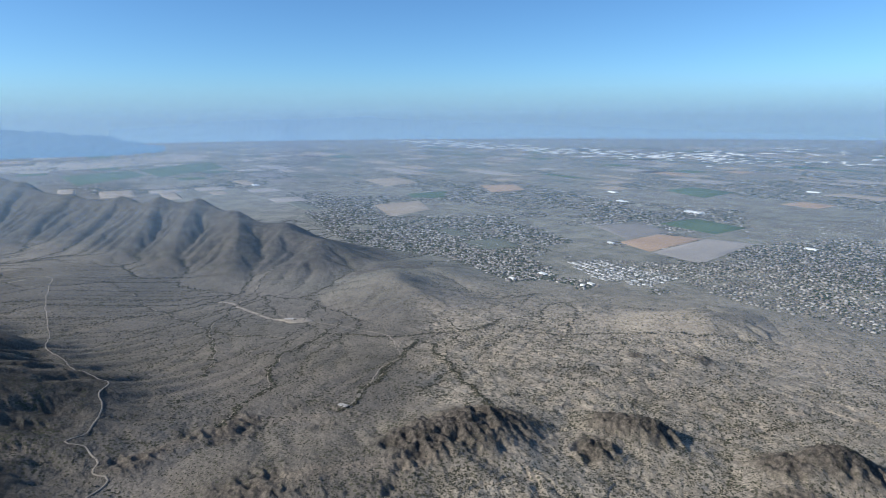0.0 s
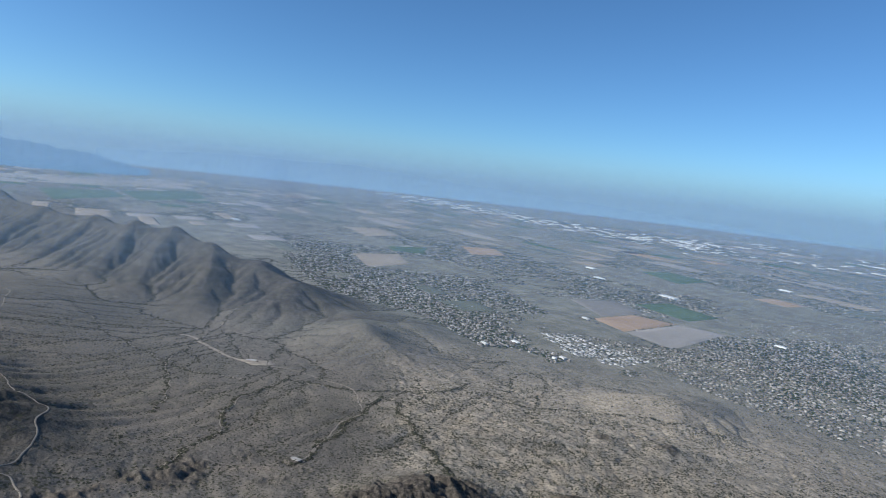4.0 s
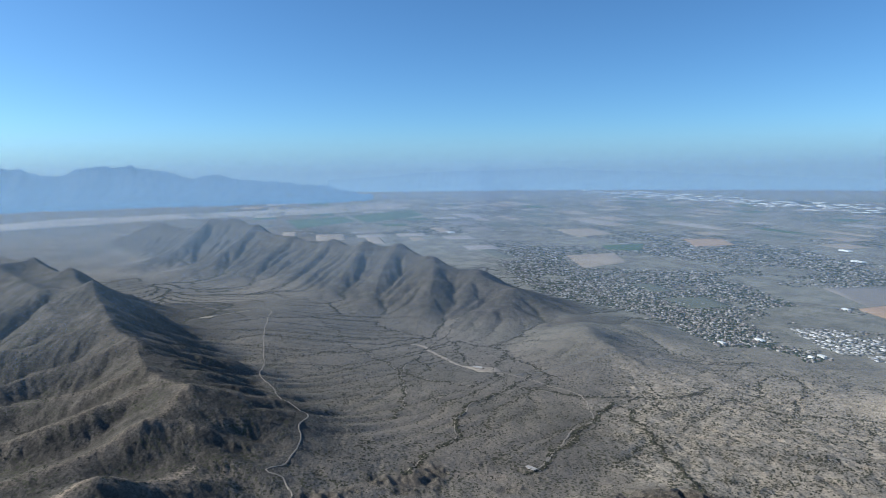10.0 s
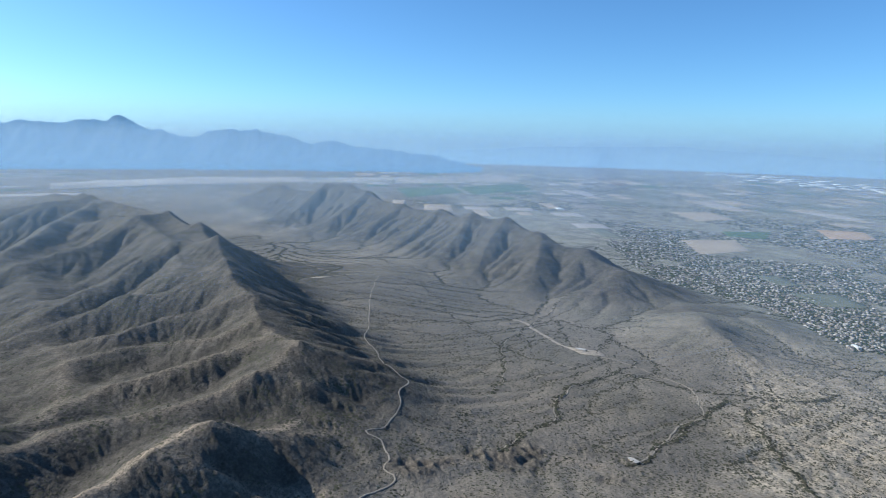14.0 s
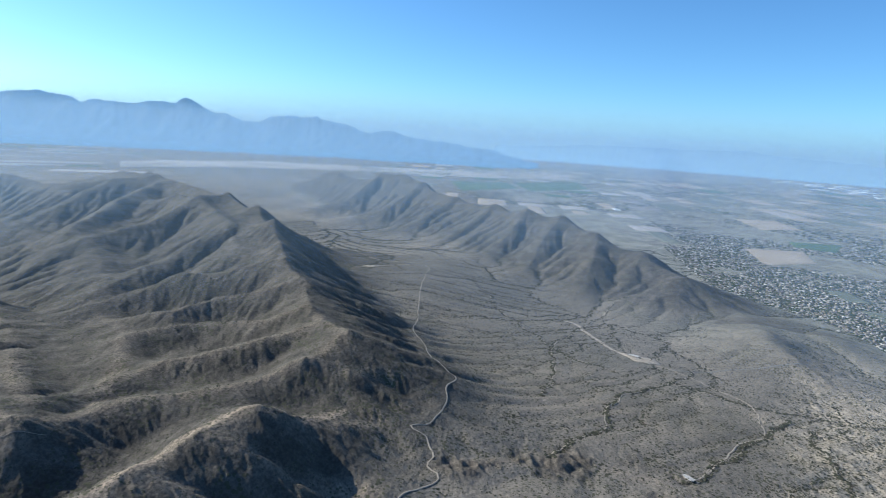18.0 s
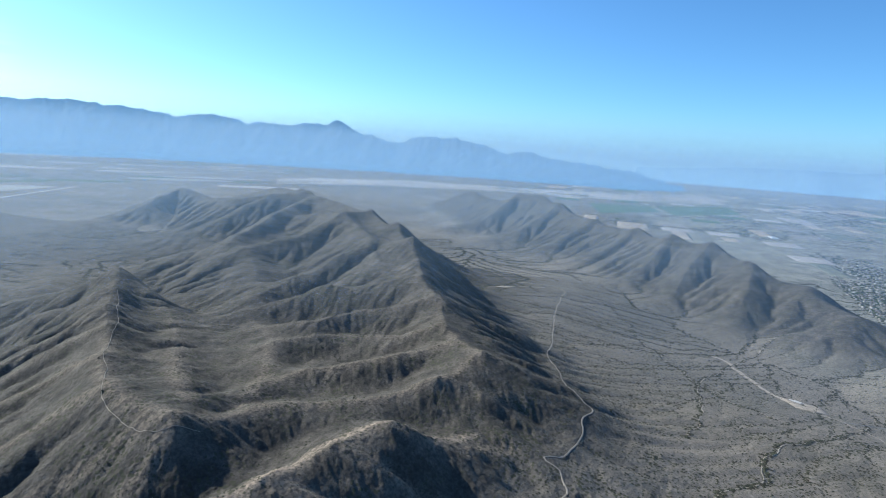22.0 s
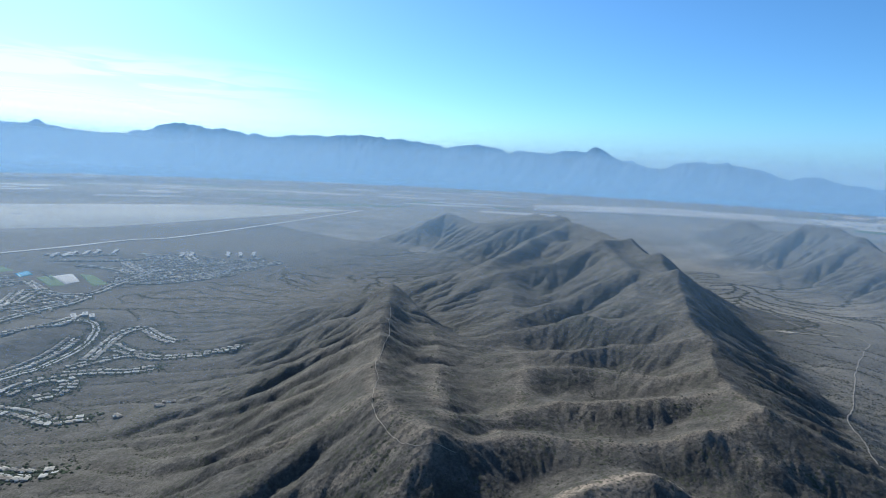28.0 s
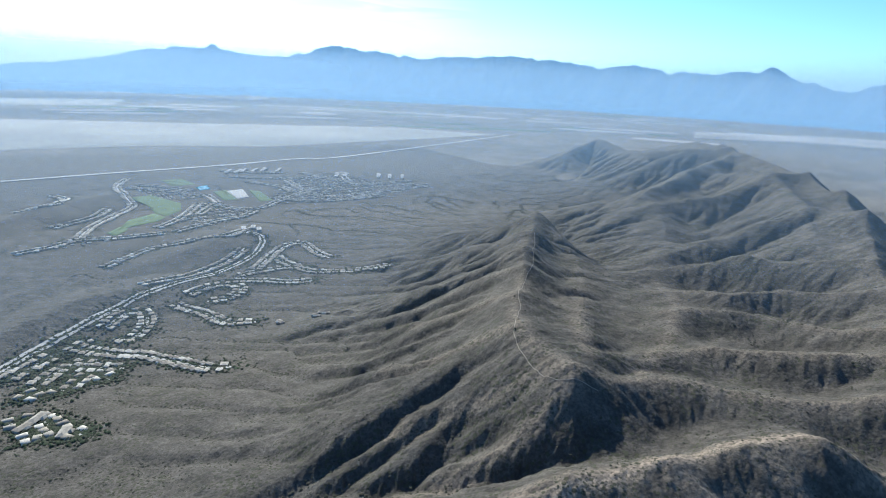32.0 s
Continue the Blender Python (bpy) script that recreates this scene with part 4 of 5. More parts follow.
# ---------------------------------------------------------------- fields and towns of the plain
SAND = plain_material("pale_sand", (0.25, 0.23, 0.195), (0.35, 0.32, 0.275), 0.004)
RIVER = plain_material("river_sand", (0.27, 0.24, 0.21), (0.38, 0.335, 0.29), 0.006)
FIELD_KINDS = {
    "orange": plain_material("orange_earth", (0.34, 0.23, 0.155), (0.4, 0.28, 0.19), 0.02),
    "pale": plain_material("pale_stubble", (0.3, 0.265, 0.235), (0.36, 0.32, 0.285), 0.02),
    "plum": plain_material("ploughed_earth", (0.2, 0.178, 0.16), (0.24, 0.212, 0.19), 0.02),
    "green": plain_material("irrigated_crop", (0.06, 0.1, 0.055), (0.1, 0.145, 0.08), 0.02),
    "dusky": plain_material("young_crop", (0.12, 0.13, 0.1), (0.165, 0.165, 0.13), 0.02),
    "tan": plain_material("dry_field", (0.3, 0.24, 0.185), (0.36, 0.3, 0.235), 0.02),
}
NAMED = [
    ("orange", [(3.918, -3.347), (4.051, -3.882), (3.728, -4.072), (3.518, -3.315)]), ("pale", [(3.5, -3.32), (3.71, -4.08), (3.393, -4.269), (3.06, -3.359)]),
    ("plum", [(4.679, -3.665), (4.619, -4.153), (4.1, -4.07), (3.984, -3.488)]), ("green", [(4.485, -4.276), (4.56, -4.816), (3.943, -4.809), (3.838, -4.317)]),
    ("green", [(6.591, -6.292), (6.678, -6.894), (5.963, -6.924), (5.709, -6.112)]), ("tan", [(10.0, -2.966), (10.1, -3.602), (9.126, -3.633), (8.825, -2.969)]),
    ("orange", [(8.297, -4.311), (8.199, -4.841), (7.472, -4.602), (7.452, -4.053)]), ("green", [(7.806, -2.949), (7.861, -3.558), (7.192, -3.221), (7.374, -2.865)]),
    ("tan", [(6.944, -2.201), (7.082, -2.828), (6.343, -2.674), (6.036, -2.1)]), ("green", [(14.069, 0.532), (15.965, -0.967), (13.863, -1.1), (12.093, 0.122)]),
    ("green", [(13.164, 1.799), (13.95, 0.653), (12.591, 0.356), (11.111, 1.311)]),
]
for kind, corners in NAMED:
    flat_patch("field", corners, FIELD_KINDS[kind], f"{kind} farm field on the plain", "field", 0.003)
flat_patch("sand_flat", [(-0.153, 7.882), (1.164, 7.973), (2.562, 7.67), (6.647, 8.486), (5.426, 9.774), (2.356, 10.642), (-0.229, 11.466), (-1.5, 10.5)], SAND, "pale bare flats beyond the freeway", "field", 0.006)
flat_patch("sand_flat", [(-0.29, 14.42), (1.58, 14.64), (2.02, 16.56), (-0.33, 16.45)], SAND, "pale distant flats", "field", 0.006)
flat_patch("sand_flat", [(11.723, 8.371), (14.704, 6.911), (16.348, 3.421), (14.007, 4.314), (12.507, 6.107), (10.504, 7.507)], RIVER, "pale river flats", "field", 0.006)
flat_patch("sand_flat", [(16.348, 3.421), (19.911, -0.65), (16.676, -1.006), (14.933, 1.241), (14.007, 4.314)], RIVER, "pale river flats", "field", 0.006)

frng = np.random.default_rng(9)
made = []
for gx in np.arange(3.4, 24, 0.62):
    for gy in np.arange(-22, 3.0, 0.62):
        ca, sa = math.cos(0.1), math.sin(0.1)
        cx, cy = gx * ca - gy * sa, gx * sa + gy * ca
        rad, ang = math.hypot(cx, cy), math.degrees(math.atan2(cy, cx))
        if not (-63 < ang < 14 and 4.6 < rad < 22) or frng.random() > 0.46:
            continue
        if min((cx - px) ** 2 + (cy - py) ** 2 for _, c in NAMED for px, py in c) < 0.5 or float(land(np.array([cx]), np.array([cy]))[1][0]) > 0.002:
            continue
        if cy > -1.2 and cx < 9:
            continue
        w, h = frng.choice([0.28, 0.28, 0.58]) * (1 + rad / 18), frng.choice([0.14, 0.28, 0.28]) * (1 + rad / 18)
        corners = [(cx + (a * w * ca - b * h * sa) * 0.5, cy + (a * w * sa + b * h * ca) * 0.5) for a, b in ((-1, -1), (1, -1), (1, 1), (-1, 1))]
        kind = frng.choice(["pale", "tan", "plum", "green", "dusky", "dusky", "tan", "orange"], p=[0.2, 0.17, 0.13, 0.09, 0.15, 0.12, 0.09, 0.05])
        flat_patch("field", corners, FIELD_KINDS[kind], f"{kind} farm field on the plain", "field", 0.003)
        made.append(corners)


for k in range(70):
    rad, ang = frng.uniform(11.5, 20), radians(frng.uniform(26, 96))
    cx, cy = rad * math.cos(ang), rad * math.sin(ang)
    w, h = frng.uniform(0.5, 2.2), frng.uniform(0.2, 0.5)
    ca, sa = math.cos(ang + 1.57 + frng.uniform(-0.2, 0.2)), math.sin(ang + 1.57)
    corners = [(cx + (a * w * ca - b * h * sa) * 0.5, cy + (a * w * sa + b * h * ca) * 0.5) for a, b in ((-1, -0.6), (0.2, -1), (1, -0.4), (1, 0.7), (-0.2, 1), (-1, 0.5))]
    flat_patch("field", corners, SAND if k % 3 == 0 else FIELD_KINDS[("dusky", "pale", "green")[k % 3]], "farm ground on the hazy far plain", "field", 0.003)


def inside(x, y, poly):
    hit = np.zeros(x.shape, bool)
    for (x0, y0), (x1, y1) in zip(poly, poly[1:] + poly[:1]):
        cross = (y0 > y) != (y1 > y)
        hit ^= cross & (x < (x1 - x0) * (y - y0) / (y1 - y0 + 1e-12) + x0)
    return hit


def town(poly, step_x, step_y, fill, seed):
    """House lots on a street grid inside an outline."""
    g = np.random.default_rng(seed)
    p = np.array(poly)
    gx, gy = np.meshgrid(np.arange(-14, 22, step_x), np.arange(-14, 22, step_y))
    gx, gy = gx.ravel(), gy.ravel()
    gap = (np.floor(gy / step_y) % 3 == 2) | (np.floor(gx / step_x) % 11 == 10)
    x, y = gx * math.cos(0.1) - gy * math.sin(0.1), gx * math.sin(0.1) + gy * math.cos(0.1)
    ok = inside(x, y, poly) & ~gap & (g.random(len(x)) < fill)
    return x[ok] + g.normal(0, step_x * 0.1, ok.sum()), y[ok] + g.normal(0, step_y * 0.1, ok.sum())


towns = [
    ([(1.985, 5.485), (2.573, 5.675), (2.642, 5.163), (3.074, 4.823), (2.337, 4.415), (1.822, 4.444), (1.613, 4.669)], 0.034, 0.031, 0.92, TILE, "tan-roofed houses of a far suburb"),
    ([(0.824, 4.244), (1.118, 4.749), (1.200, 4.455), (1.367, 4.322), (1.213, 4.134), (0.998, 4.015)], 0.034, 0.031, 0.92, TILE, "tan-roofed houses around cul-de-sacs"),
    ([(-0.008, 3.828), (0.137, 3.895), (0.287, 3.982), (0.495, 3.949), (0.486, 3.868), (0.268, 3.823), (0.008, 3.734)], 0.04, 0.036, 0.6, TILE, "tan-roofed houses in rows"),
    ([(0.726, 5.495), (1.016, 5.291), (1.170, 4.982), (1.091, 4.864), (0.894, 4.899), (0.768, 5.228)], 0.034, 0.031, 0.92, TILE, "tan-roofed houses beside a golf course"),
    ([(3.466, -2.512), (3.435, -2.779), (2.807, -2.911), (2.705, -2.593), (2.963, -2.418)], 0.03, 0.022, 0.95, WHITE, "pale mobile homes in tight rows"),
    ([(3.435, -2.8), (3.035, -3.333), (3.2, -4.251), (2.494, -4.463), (1.577, -2.976), (1.87, -2.929), (2.182, -2.824), (2.653, -2.85), (2.807, -2.93)], 0.03, 0.025, 0.85, TOWN, "suburban houses on a street grid"),
    ([(1.56, -3.0), (2.48, -4.47), (1.6, -4.62), (1.0, -4.4), (0.9, -3.1), (1.2, -2.95)], 0.03, 0.025, 0.8, TOWN, "suburban houses on a street grid"),
    ([(4.873, -1.958), (5.033, -2.947), (3.843, -2.982), (3.437, -2.492), (3.391, -1.848), (3.811, -1.71)], 0.055, 0.05, 0.3, TOWN, "scattered houses at the edge of the plain"),
    ([(7.048, -0.982), (7.376, -1.905), (5.416, -2.172), (4.384, -1.862), (5.089, -1.515)], 0.08, 0.07, 0.25, TOWN, "scattered houses at the edge of the plain"),
    ([(3.3, -4.4), (4.0, -5.2), (3.6, -7.0), (1.8, -6.4), (1.6, -4.6), (2.5, -4.6)], 0.06, 0.05, 0.7, TOWN, "suburban houses on a street grid"),
    ([(4.9, -4.3), (6.2, -4.4), (6.6, -5.8), (5.5, -6.3), (4.7, -5.4)], 0.07, 0.055, 0.55, TOWN, "suburban houses on a street grid"),
]
for k, (poly, ax, ay, fill, m, label) in enumerate(towns):
    x, y = town(poly, ax, ay, fill, 60 + k)
    g = np.random.default_rng(70 + k)
    block_cloud("town_houses", x, y, 0.1 + (g.random(len(x)) < 0.3) * 1.57, (0.017 + 0.011 * g.random(len(x))) * (0.8 if m is TOWN else 1.0), (0.013 + 0.008 * g.random(len(x))) * (0.8 if m is TOWN else 1.0), 0.005 + 0.003 * g.random(len(x)), m, label)
    x, y = np.repeat(x, 2), np.repeat(y, 2)
    tuft_cloud("town_trees", x + g.normal(0, ax * 0.5, len(x)), y + g.normal(0, ay * 0.5, len(x)), 0.003 + 0.006 * g.random(len(x)) ** 1.5, TREES, "dark street and garden trees", 1.0, 80 + k)

strip("road", [(1.707, -4.118), (1.616, -3.542), (1.517, -3.169), (1.379, -2.941), (1.258, -2.812)], 0.022, ASPHALT, "dark curving avenue at the edge of town", lift=0.004)
strip("road", [(2.425, -2.795), (2.605, -4.146), (3.096, -6.986)], 0.018, ASPHALT, "straight avenue through the town", lift=0.004)

# scattered roofs and tree rows over the farther plain
n = 150000
r = 1 / (1 / 3.4 + frng.random(n) * (1 / 24 - 1 / 3.4))
a = np.radians(-64 + frng.random(n) * 80)
x, y = r * np.cos(a), r * np.sin(a)
dens = vnoise(x * 1.1, y * 1.1, 41) + 0.6 * vnoise(x * 3.1, y * 3.1, 43)
ok = (dens > -0.2 + 0.6 * frng.random(n)) & (land(x, y)[1] < 0.002) & ((y < -1.3) | (x > 9.5))
for c in [c for _, c in NAMED] + made:
    ok &= ~inside(x, y, c)
x, y, r = x[ok], y[ok], r[ok]
h = len(x) // 3
g = np.random.default_rng(5)
block_cloud("plain_buildings", x[:h], y[:h], 0.1 + 1.57 * (g.random(h) < 0.4), (0.012 + 0.022 * g.random(h) ** 4) * (0.5 + r[:h] / 9), (0.009 + 0.007 * g.random(h)) * (0.5 + r[:h] / 9), 0.006 + 0.004 * g.random(h), TOWN, "small far-off roofs over the plain")
tuft_cloud("plain_trees", x[h:], y[h:], (0.005 + 0.009 * g.random(len(x) - h)) * (0.5 + r[h:] / 9), TREES, "dark far-off trees and hedges", 0.7, 33)


BRIGHT = varied_material("bright_white_roof", [(0.86, 0.85, 0.82), (0.75, 0.74, 0.71), (0.82, 0.8, 0.77), (0.6, 0.58, 0.55)], 0.5)


def warehouse(x, y, w, d, hgt, turn):
    base = new("warehouse")
    base.matrix_world = pose(x * K, y * K, float(ground_z(x, y)[0]) * K, 0, 0, turn)
    w, d, hgt = w * K, d * K, hgt * K
    part("wall", box_mesh("wall", [(-w / 2, -d / 2, -0.5, w / 2, d / 2, hgt)], BRIGHT), base)
    part("roof", box_mesh("roof", [(-w / 2 + 0.3, -d / 2 + 0.3, hgt - 0.05, w / 2 - 0.3, d / 2 - 0.3, hgt + 0.02), *[(-w / 2 + w * k / 5, -d * 0.1, hgt, -w / 2 + w * k / 5 + w * 0.03, d * 0.1, hgt + 0.5) for k in range(1, 5)]], BRIGHT), base)
    part("dock_door", box_mesh("dock_door", [(-w / 2 + w * (k + 0.3) / 6, -d / 2 - 0.1, 0, -w / 2 + w * (k + 0.7) / 6, -d / 2 + 0.05, hgt * 0.5) for k in range(6)], GARAGE), base)
    return tagged(base, "long low white warehouse on the far plain", "warehouse", "warehouses of the far plain")


wrng = random.Random(3)
BELT = [(26.0, -9.4), (22.0, -10.0), (19.1, -10.05), (17.2, -11.0), (15.4, -10.7), (13.4, -11.2), (12.3, -11.6), (11.4, -12.0), (9.6, -11.5)]
for k in range(225):
    i = min(int(wrng.random() ** 0.8 * (len(BELT) - 1)), len(BELT) - 2)
    f = wrng.random()
    bx = BELT[i][0] * (1 - f) + BELT[i + 1][0] * f + wrng.gauss(0, 0.7)
    by = BELT[i][1] * (1 - f) + BELT[i + 1][1] * f + wrng.gauss(0, 0.7)
    s = math.hypot(bx, by) / 16
    warehouse(bx, by, wrng.uniform(0.08, 0.26) * s, wrng.uniform(0.05, 0.1) * s, 0.012 * s, math.degrees(0.1) + wrng.choice((0, 90)))
for k in range(60):
    bx, by = wrng.uniform(7.0, 13.5), wrng.uniform(-18.0, -12.5)
    warehouse(bx, by, wrng.uniform(0.12, 0.34), wrng.uniform(0.07, 0.15), 0.014, math.degrees(0.1) + wrng.choice((0, 90)))
for bx, by, w in ((4.86, -5.1, 0.2), (6.7, -5.5, 0.14), (5.49, -7.83, 0.16), (3.05, -4.47, 0.09), (3.16, -1.906, 0.05), (3.21, -2.163, 0.06), (2.877, -2.29, 0.045), (2.867, -2.221, 0.03), (9.92, -1.23, 0.2), (3.9, -3.25, 0.06), (5.9, -5.0, 0.14)):
    warehouse(bx, by, w, w * 0.45, 0.012, 6)


def apartment_row(x, y, w, d, hgt, turn):
    base = new("apartment_block")
    base.matrix_world = pose(x * K, y * K, float(ground_z(x, y)[0]) * K, 0, 0, turn)
    w, d, hgt = w * K, d * K, hgt * K
    part("wall", box_mesh("wall", [(-w / 2, -d / 2, -0.5, w / 2, d / 2, hgt)], STUCCO), base)
    part("roof", box_mesh("roof", [(-w / 2 - 0.1, -d / 2 - 0.1, hgt, w / 2 + 0.1, d / 2 + 0.1, hgt + 0.12), (-w * 0.3, -d * 0.2, hgt + 0.1, -w * 0.1, d * 0.2, hgt + 0.4), (w * 0.15, -d * 0.2, hgt + 0.1, w * 0.32, d * 0.2, hgt + 0.4)], PAVED), base)
    for k in range(5):
        part("window", box_mesh("window", [(-w / 2 + w * (k + 0.3) / 5, -d / 2 - 0.04, hgt * 0.4, -w / 2 + w * (k + 0.7) / 5, -d / 2 + 0.02, hgt * 0.75)], DARK), base)
    return tagged(base, "pale stucco apartment block with a flat roof", "apartments", "apartment blocks of the suburb")


arng = random.Random(12)
for bx, by in ((1.571, 5.951), (1.652, 5.928), (1.714, 5.957), (1.801, 5.935), (1.895, 5.953), (2.019, 5.895), (2.435, 5.489), (2.512, 5.468), (2.785, 5.334), (2.865, 5.260), (2.977, 5.221), (1.119, 3.792), (1.177, 3.802), (1.194, 3.745)):
    for k in range(3 if by > 4 else 1):
        apartment_row(bx + 0.035 * k, by + 0.06 * (k - 1), arng.uniform(0.06, 0.1), 0.026, 0.013, 70 + arng.uniform(-15, 15))


# ---------------------------------------------------------------- buildings in the park
def pavilion(x, y, turn, scale, label):
    base = new("pavilion")
    base.matrix_world = pose(x * K, y * K, float(ground_z(x, y)[0]) * K + 0.1, 0, 0, turn) @ Matrix.Scale(scale, 4)
    part("wall", box_mesh("wall", [(-2.2, -0.9, -0.6, 0.6, 0.9, 0.6), (0.6, -0.6, -0.6, 2.0, 0.5, 0.5)], STUCCO), base)
    part("roof", box_mesh("roof", [(-2.4, -1.1, 0.6, 0.7, 1.1, 0.72), (0.68, -0.75, 0.5, 2.2, 0.65, 0.6)], PAVED), base)
    part("terrace", box_mesh("terrace", [(-3.4, -2.2, -0.5, 2.8, -1.0, 0.02)], DIRT), base)
    part("window", box_mesh("window", [(-1.8, -0.93, 0.1, -0.8, -0.88, 0.4)], DARK), base)
    return tagged(base, label, "building")


pavilion(2.78, -0.47, 60, 1.5, "pale flat-roofed trailhead building beside a lot")
pavilion(1.5, -0.4, 35, 1.0, "pale flat-roofed house on a rocky slope")
flat_patch("car_park", [(2.82, -0.42), (2.78, -0.56), (2.68, -0.57), (2.7, -0.46)], DIRT, "pale gravel car park", "car park", 0.002)
flat_patch("clearing", [(3.86, 0.95), (3.86, 1.03), (3.77, 1.05), (3.77, 0.97)], DIRT, "pale gravel clearing", "clearing", 0.002)

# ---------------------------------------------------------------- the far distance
# air haze tints for the added sheets: blue far off, warmer nearby
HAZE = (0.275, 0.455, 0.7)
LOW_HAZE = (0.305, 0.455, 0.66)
# the blue of both skylines is air haze put into their emission
FAR_RANGE = painted_haze_material("far_mountain_hazed", (0.09, 0.105, 0.13), (0.1, 0.235, 0.44), 0.62)
FAR_HILL = painted_haze_material("far_hill_hazed", (0.12, 0.14, 0.16), (0.25, 0.41, 0.6), 0.88)
# skyline of the far range: turn and height in degrees
SKYLINE = [(92, -1.2), (84.3, -0.2), (80.9, 0.63), (76.4, 1.1), (73, 0.6), (70.3, 0.58), (66.9, 1.66), (62.9, 1.25), (58.3, 0.99), (55.6, 1.28), (51.4, 1.41), (46.3, 1.17), (43.3, 0.72), (40.8, 1.24), (38.2, 0.76), (35.2, 0.81), (31.7, 0.97), (30.5, 1.42), (28.3, 0.49), (25.2, -0.08), (23.0, 0.56), (19.1, 0.52), (15.5, -0.38), (13.6, 0.0), (11.1, -0.62), (7.5, -0.95), (4.4, -1.2), (0, -2.2)]


def far_range(name, skyline, crest_r, foot_r, back_r, material, label, seed):
    t = np.radians(np.linspace(skyline[-1][0], skyline[0][0], 700))
    up = np.interp(np.degrees(t), [s[0] for s in skyline[::-1]], [s[1] for s in skyline[::-1]])
    rr = np.concatenate([np.linspace(foot_r, crest_r, 60), np.linspace(crest_r, back_r, 8)[1:]])
    rg, tg = np.meshgrid(rr, t, indexing="ij")
    top = 0.99 + crest_r * np.tan(np.radians(up)) + (0.05 if crest_r < 30 else 0.035) * fbm(t * 60, t * 0 + 3, seed, 5, 0.6)
    u = np.clip((rg - foot_r) / (crest_r - foot_r), 0, 1)
    body = np.where(rg <= crest_r, u ** 1.6, 1 - 0.8 * (rg - crest_r) / (back_r - crest_r))
    ridges = fbm(tg * 28 + 0.3 * rg, rg * 0.35, seed + 5, 4, 0.55)
    z = np.maximum(top, 0.02)[None] * np.clip(body * (1 + 0.75 * ridges * (1 - u) * (u > 0)), -0.05, 1.0) - 0.02
    return tagged(sheet(name, rg * np.cos(tg), rg * np.sin(tg), z, material), label, "mountains", kind="structure")


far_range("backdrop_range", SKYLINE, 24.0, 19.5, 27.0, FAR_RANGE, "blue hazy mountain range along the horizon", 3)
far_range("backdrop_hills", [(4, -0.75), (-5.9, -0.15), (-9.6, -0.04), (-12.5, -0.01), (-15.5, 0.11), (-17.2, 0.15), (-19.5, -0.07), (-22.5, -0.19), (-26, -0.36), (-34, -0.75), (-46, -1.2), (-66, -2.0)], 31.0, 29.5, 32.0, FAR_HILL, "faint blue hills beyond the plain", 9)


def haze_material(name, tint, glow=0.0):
    """A sheet standing in for haze: scatters sun and sky, dims what lies behind."""
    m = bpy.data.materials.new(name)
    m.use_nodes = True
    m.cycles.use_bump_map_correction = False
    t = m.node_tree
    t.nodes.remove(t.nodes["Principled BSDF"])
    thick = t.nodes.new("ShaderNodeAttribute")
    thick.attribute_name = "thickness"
    # normal forced up so a ring takes the same light all round
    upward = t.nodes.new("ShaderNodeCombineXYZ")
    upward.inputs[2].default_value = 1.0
    haze_diffuse = t.nodes.new("ShaderNodeBsdfDiffuse")
    haze_diffuse.inputs["Color"].default_value = (*tint, 1)
    t.links.new(upward.outputs[0], haze_diffuse.inputs["Normal"])
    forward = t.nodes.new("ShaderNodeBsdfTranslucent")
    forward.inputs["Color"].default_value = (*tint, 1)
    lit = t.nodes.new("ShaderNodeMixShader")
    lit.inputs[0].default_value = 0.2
    t.links.new(haze_diffuse.outputs[0], lit.inputs[1])
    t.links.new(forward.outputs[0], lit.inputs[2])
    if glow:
        # the horizon haze is painted as plain emission instead of being lit
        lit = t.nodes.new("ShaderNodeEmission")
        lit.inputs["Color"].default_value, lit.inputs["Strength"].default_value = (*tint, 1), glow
    clear = t.nodes.new("ShaderNodeBsdfTransparent")
    mix = t.nodes.new("ShaderNodeMixShader")
    t.links.new(thick.outputs["Fac"], mix.inputs[0])
    t.links.new(clear.outputs[0], mix.inputs[1])
    t.links.new(lit.outputs[0], mix.inputs[2])
    t.links.new(mix.outputs[0], t.nodes["Material Output"].inputs[0])
    return m


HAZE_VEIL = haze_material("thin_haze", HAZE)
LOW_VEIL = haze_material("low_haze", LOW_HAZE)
HORIZON_VEIL = haze_material("horizon_haze_glow", (0.3, 0.5, 0.76), glow=0.95)
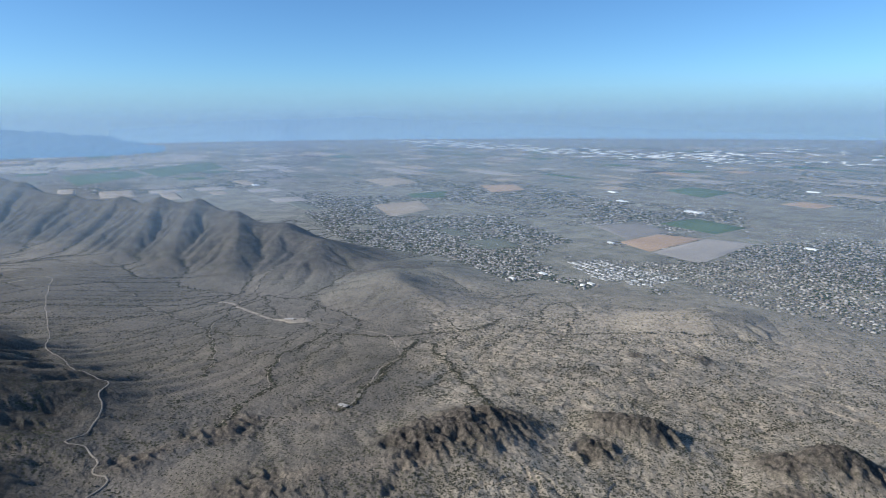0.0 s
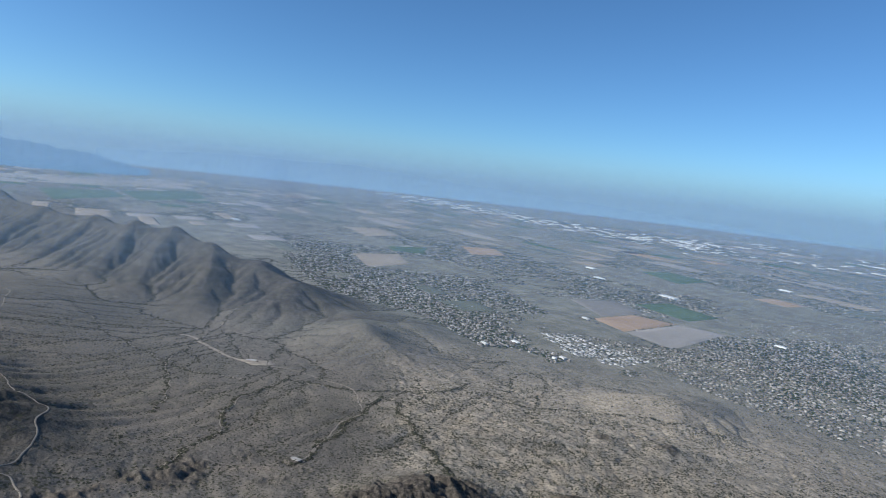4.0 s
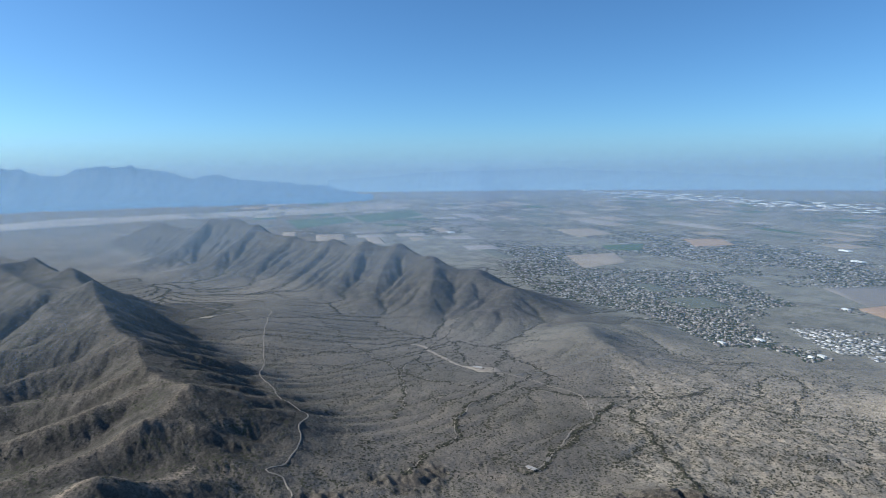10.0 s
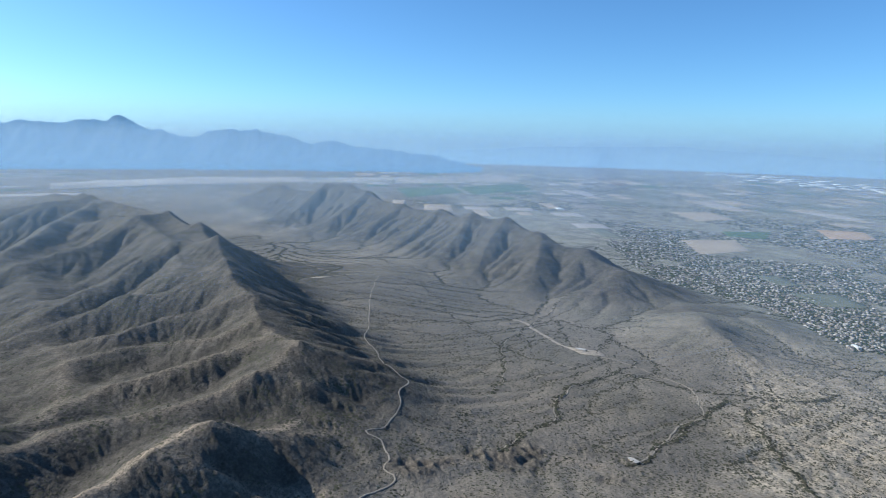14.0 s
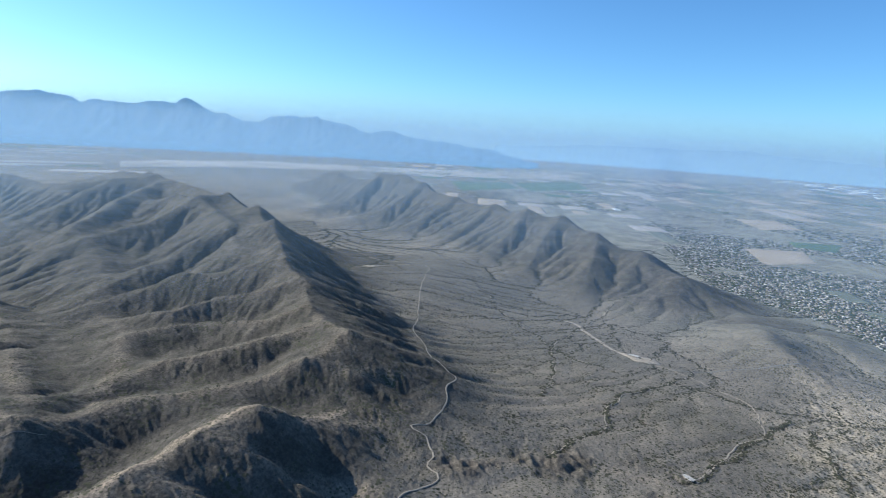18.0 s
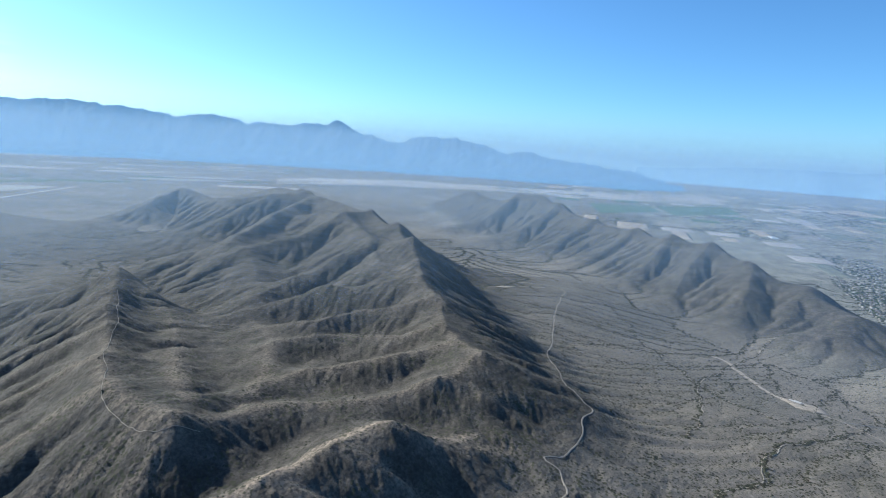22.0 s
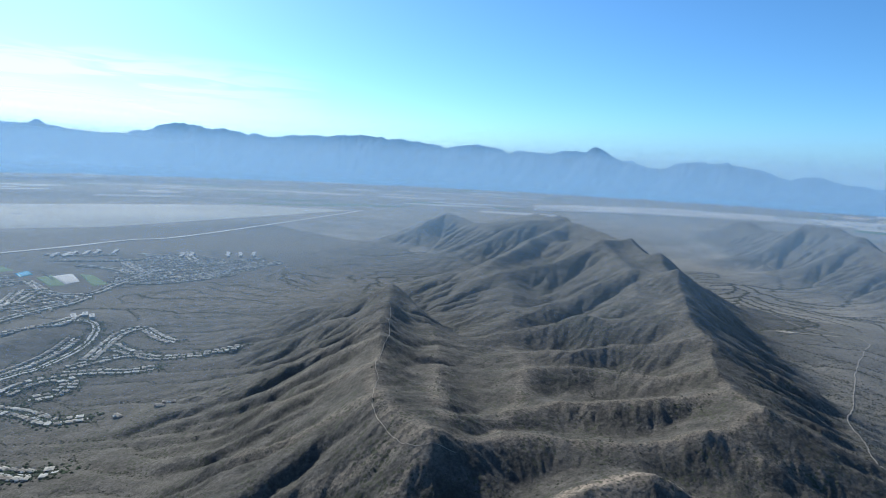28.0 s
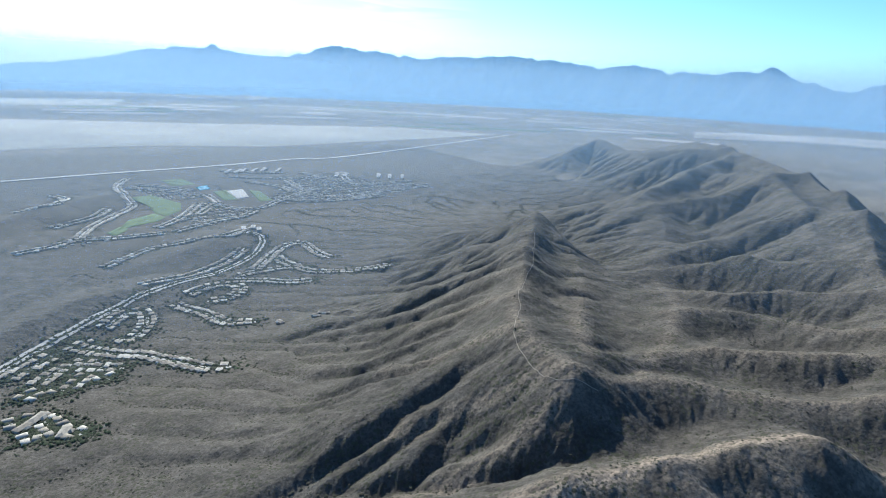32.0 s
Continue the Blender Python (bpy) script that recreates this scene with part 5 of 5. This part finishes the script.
# haze painted on added sheets, ring after ring from the ground up, growing outward
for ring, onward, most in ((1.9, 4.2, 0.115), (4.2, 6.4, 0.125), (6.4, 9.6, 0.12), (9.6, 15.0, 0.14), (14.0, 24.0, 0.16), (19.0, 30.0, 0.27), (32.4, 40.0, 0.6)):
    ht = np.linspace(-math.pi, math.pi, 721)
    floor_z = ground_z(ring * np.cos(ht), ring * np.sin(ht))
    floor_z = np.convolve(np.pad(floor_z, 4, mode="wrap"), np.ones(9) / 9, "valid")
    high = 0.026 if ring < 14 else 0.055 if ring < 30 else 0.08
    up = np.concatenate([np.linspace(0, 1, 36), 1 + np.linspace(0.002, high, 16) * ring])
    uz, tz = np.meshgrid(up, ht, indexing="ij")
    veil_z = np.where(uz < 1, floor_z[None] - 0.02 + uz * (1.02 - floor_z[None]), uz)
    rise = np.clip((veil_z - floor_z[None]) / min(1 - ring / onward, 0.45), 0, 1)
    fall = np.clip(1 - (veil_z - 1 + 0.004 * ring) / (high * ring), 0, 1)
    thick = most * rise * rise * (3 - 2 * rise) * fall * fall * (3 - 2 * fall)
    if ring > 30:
        # thinner towards the sun so the brighter sky there shows through
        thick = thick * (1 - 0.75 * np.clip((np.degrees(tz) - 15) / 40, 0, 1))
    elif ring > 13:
        # made denser towards the sun to paint its glare over the far range
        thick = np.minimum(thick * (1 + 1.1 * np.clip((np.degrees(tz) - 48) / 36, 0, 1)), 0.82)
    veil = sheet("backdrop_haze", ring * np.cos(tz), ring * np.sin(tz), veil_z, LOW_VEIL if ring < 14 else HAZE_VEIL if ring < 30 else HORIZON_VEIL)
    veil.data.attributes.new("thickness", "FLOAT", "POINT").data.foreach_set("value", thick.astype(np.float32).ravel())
    tagged(veil, "thin pale blue sheet standing in for haze over the land", "haze", kind="structure")


def cloud_material():
    """Thin ice cloud: torn streaks, their sunlight painted as white emission."""
    m = bpy.data.materials.new("thin_cloud")
    m.use_nodes = True
    t = m.node_tree
    t.nodes.remove(t.nodes["Principled BSDF"])
    pos = t.nodes.new("ShaderNodeTexCoord")
    fit = t.nodes.new("ShaderNodeMapping")
    fit.inputs["Scale"].default_value = (0.0011, 0.0011, 0.009)
    t.links.new(pos.outputs["Object"], fit.inputs[0])
    n = t.nodes.new("ShaderNodeTexNoise")
    n.inputs["Scale"].default_value, n.inputs["Detail"].default_value, n.inputs["Distortion"].default_value = 1.6, 7, 0.8
    t.links.new(fit.outputs[0], n.inputs[0])
    edge = t.nodes.new("ShaderNodeAttribute")
    edge.attribute_name = "edge"
    r = t.nodes.new("ShaderNodeMapRange")
    r.interpolation_type = "SMOOTHSTEP"
    for i, v in enumerate((0.33, 0.56, 0.0, 1.0)):
        r.inputs[i + 1].default_value = v
    t.links.new(n.outputs["Fac"], r.inputs[0])
    mul = t.nodes.new("ShaderNodeMath")
    mul.operation = "MULTIPLY"
    t.links.new(r.outputs[0], mul.inputs[0])
    t.links.new(edge.outputs["Fac"], mul.inputs[1])
    glow = t.nodes.new("ShaderNodeEmission")
    glow.inputs["Color"].default_value = (0.98, 0.97, 0.95, 1)
    clear = t.nodes.new("ShaderNodeBsdfTransparent")
    mix = t.nodes.new("ShaderNodeMixShader")
    t.links.new(mul.outputs[0], mix.inputs[0])
    t.links.new(clear.outputs[0], mix.inputs[1])
    t.links.new(glow.outputs[0], mix.inputs[2])
    t.links.new(mix.outputs[0], t.nodes["Material Output"].inputs[0])
    return m


cu, ct = np.meshgrid(np.linspace(0, 1, 30), np.linspace(0, 1, 80), indexing="ij")
turn = np.radians(54 + 50 * ct)
lift = np.radians(1.8 + 5.2 * cu + 0.6 * ct)
cloud = tagged(sheet("backdrop_cloud", 30 * np.cos(turn), 30 * np.sin(turn), 0.99 + 30 * np.tan(lift), cloud_material()), "thin torn white cloud low in the sky", "cloud", kind="structure")
soft = cloud.data.attributes.new("edge", "FLOAT", "POINT")
soft.data.foreach_set("value", (np.clip(4 * cu * (1 - cu), 0, 1) * np.clip(ct * 3, 0, 1)).ravel().astype(np.float32))
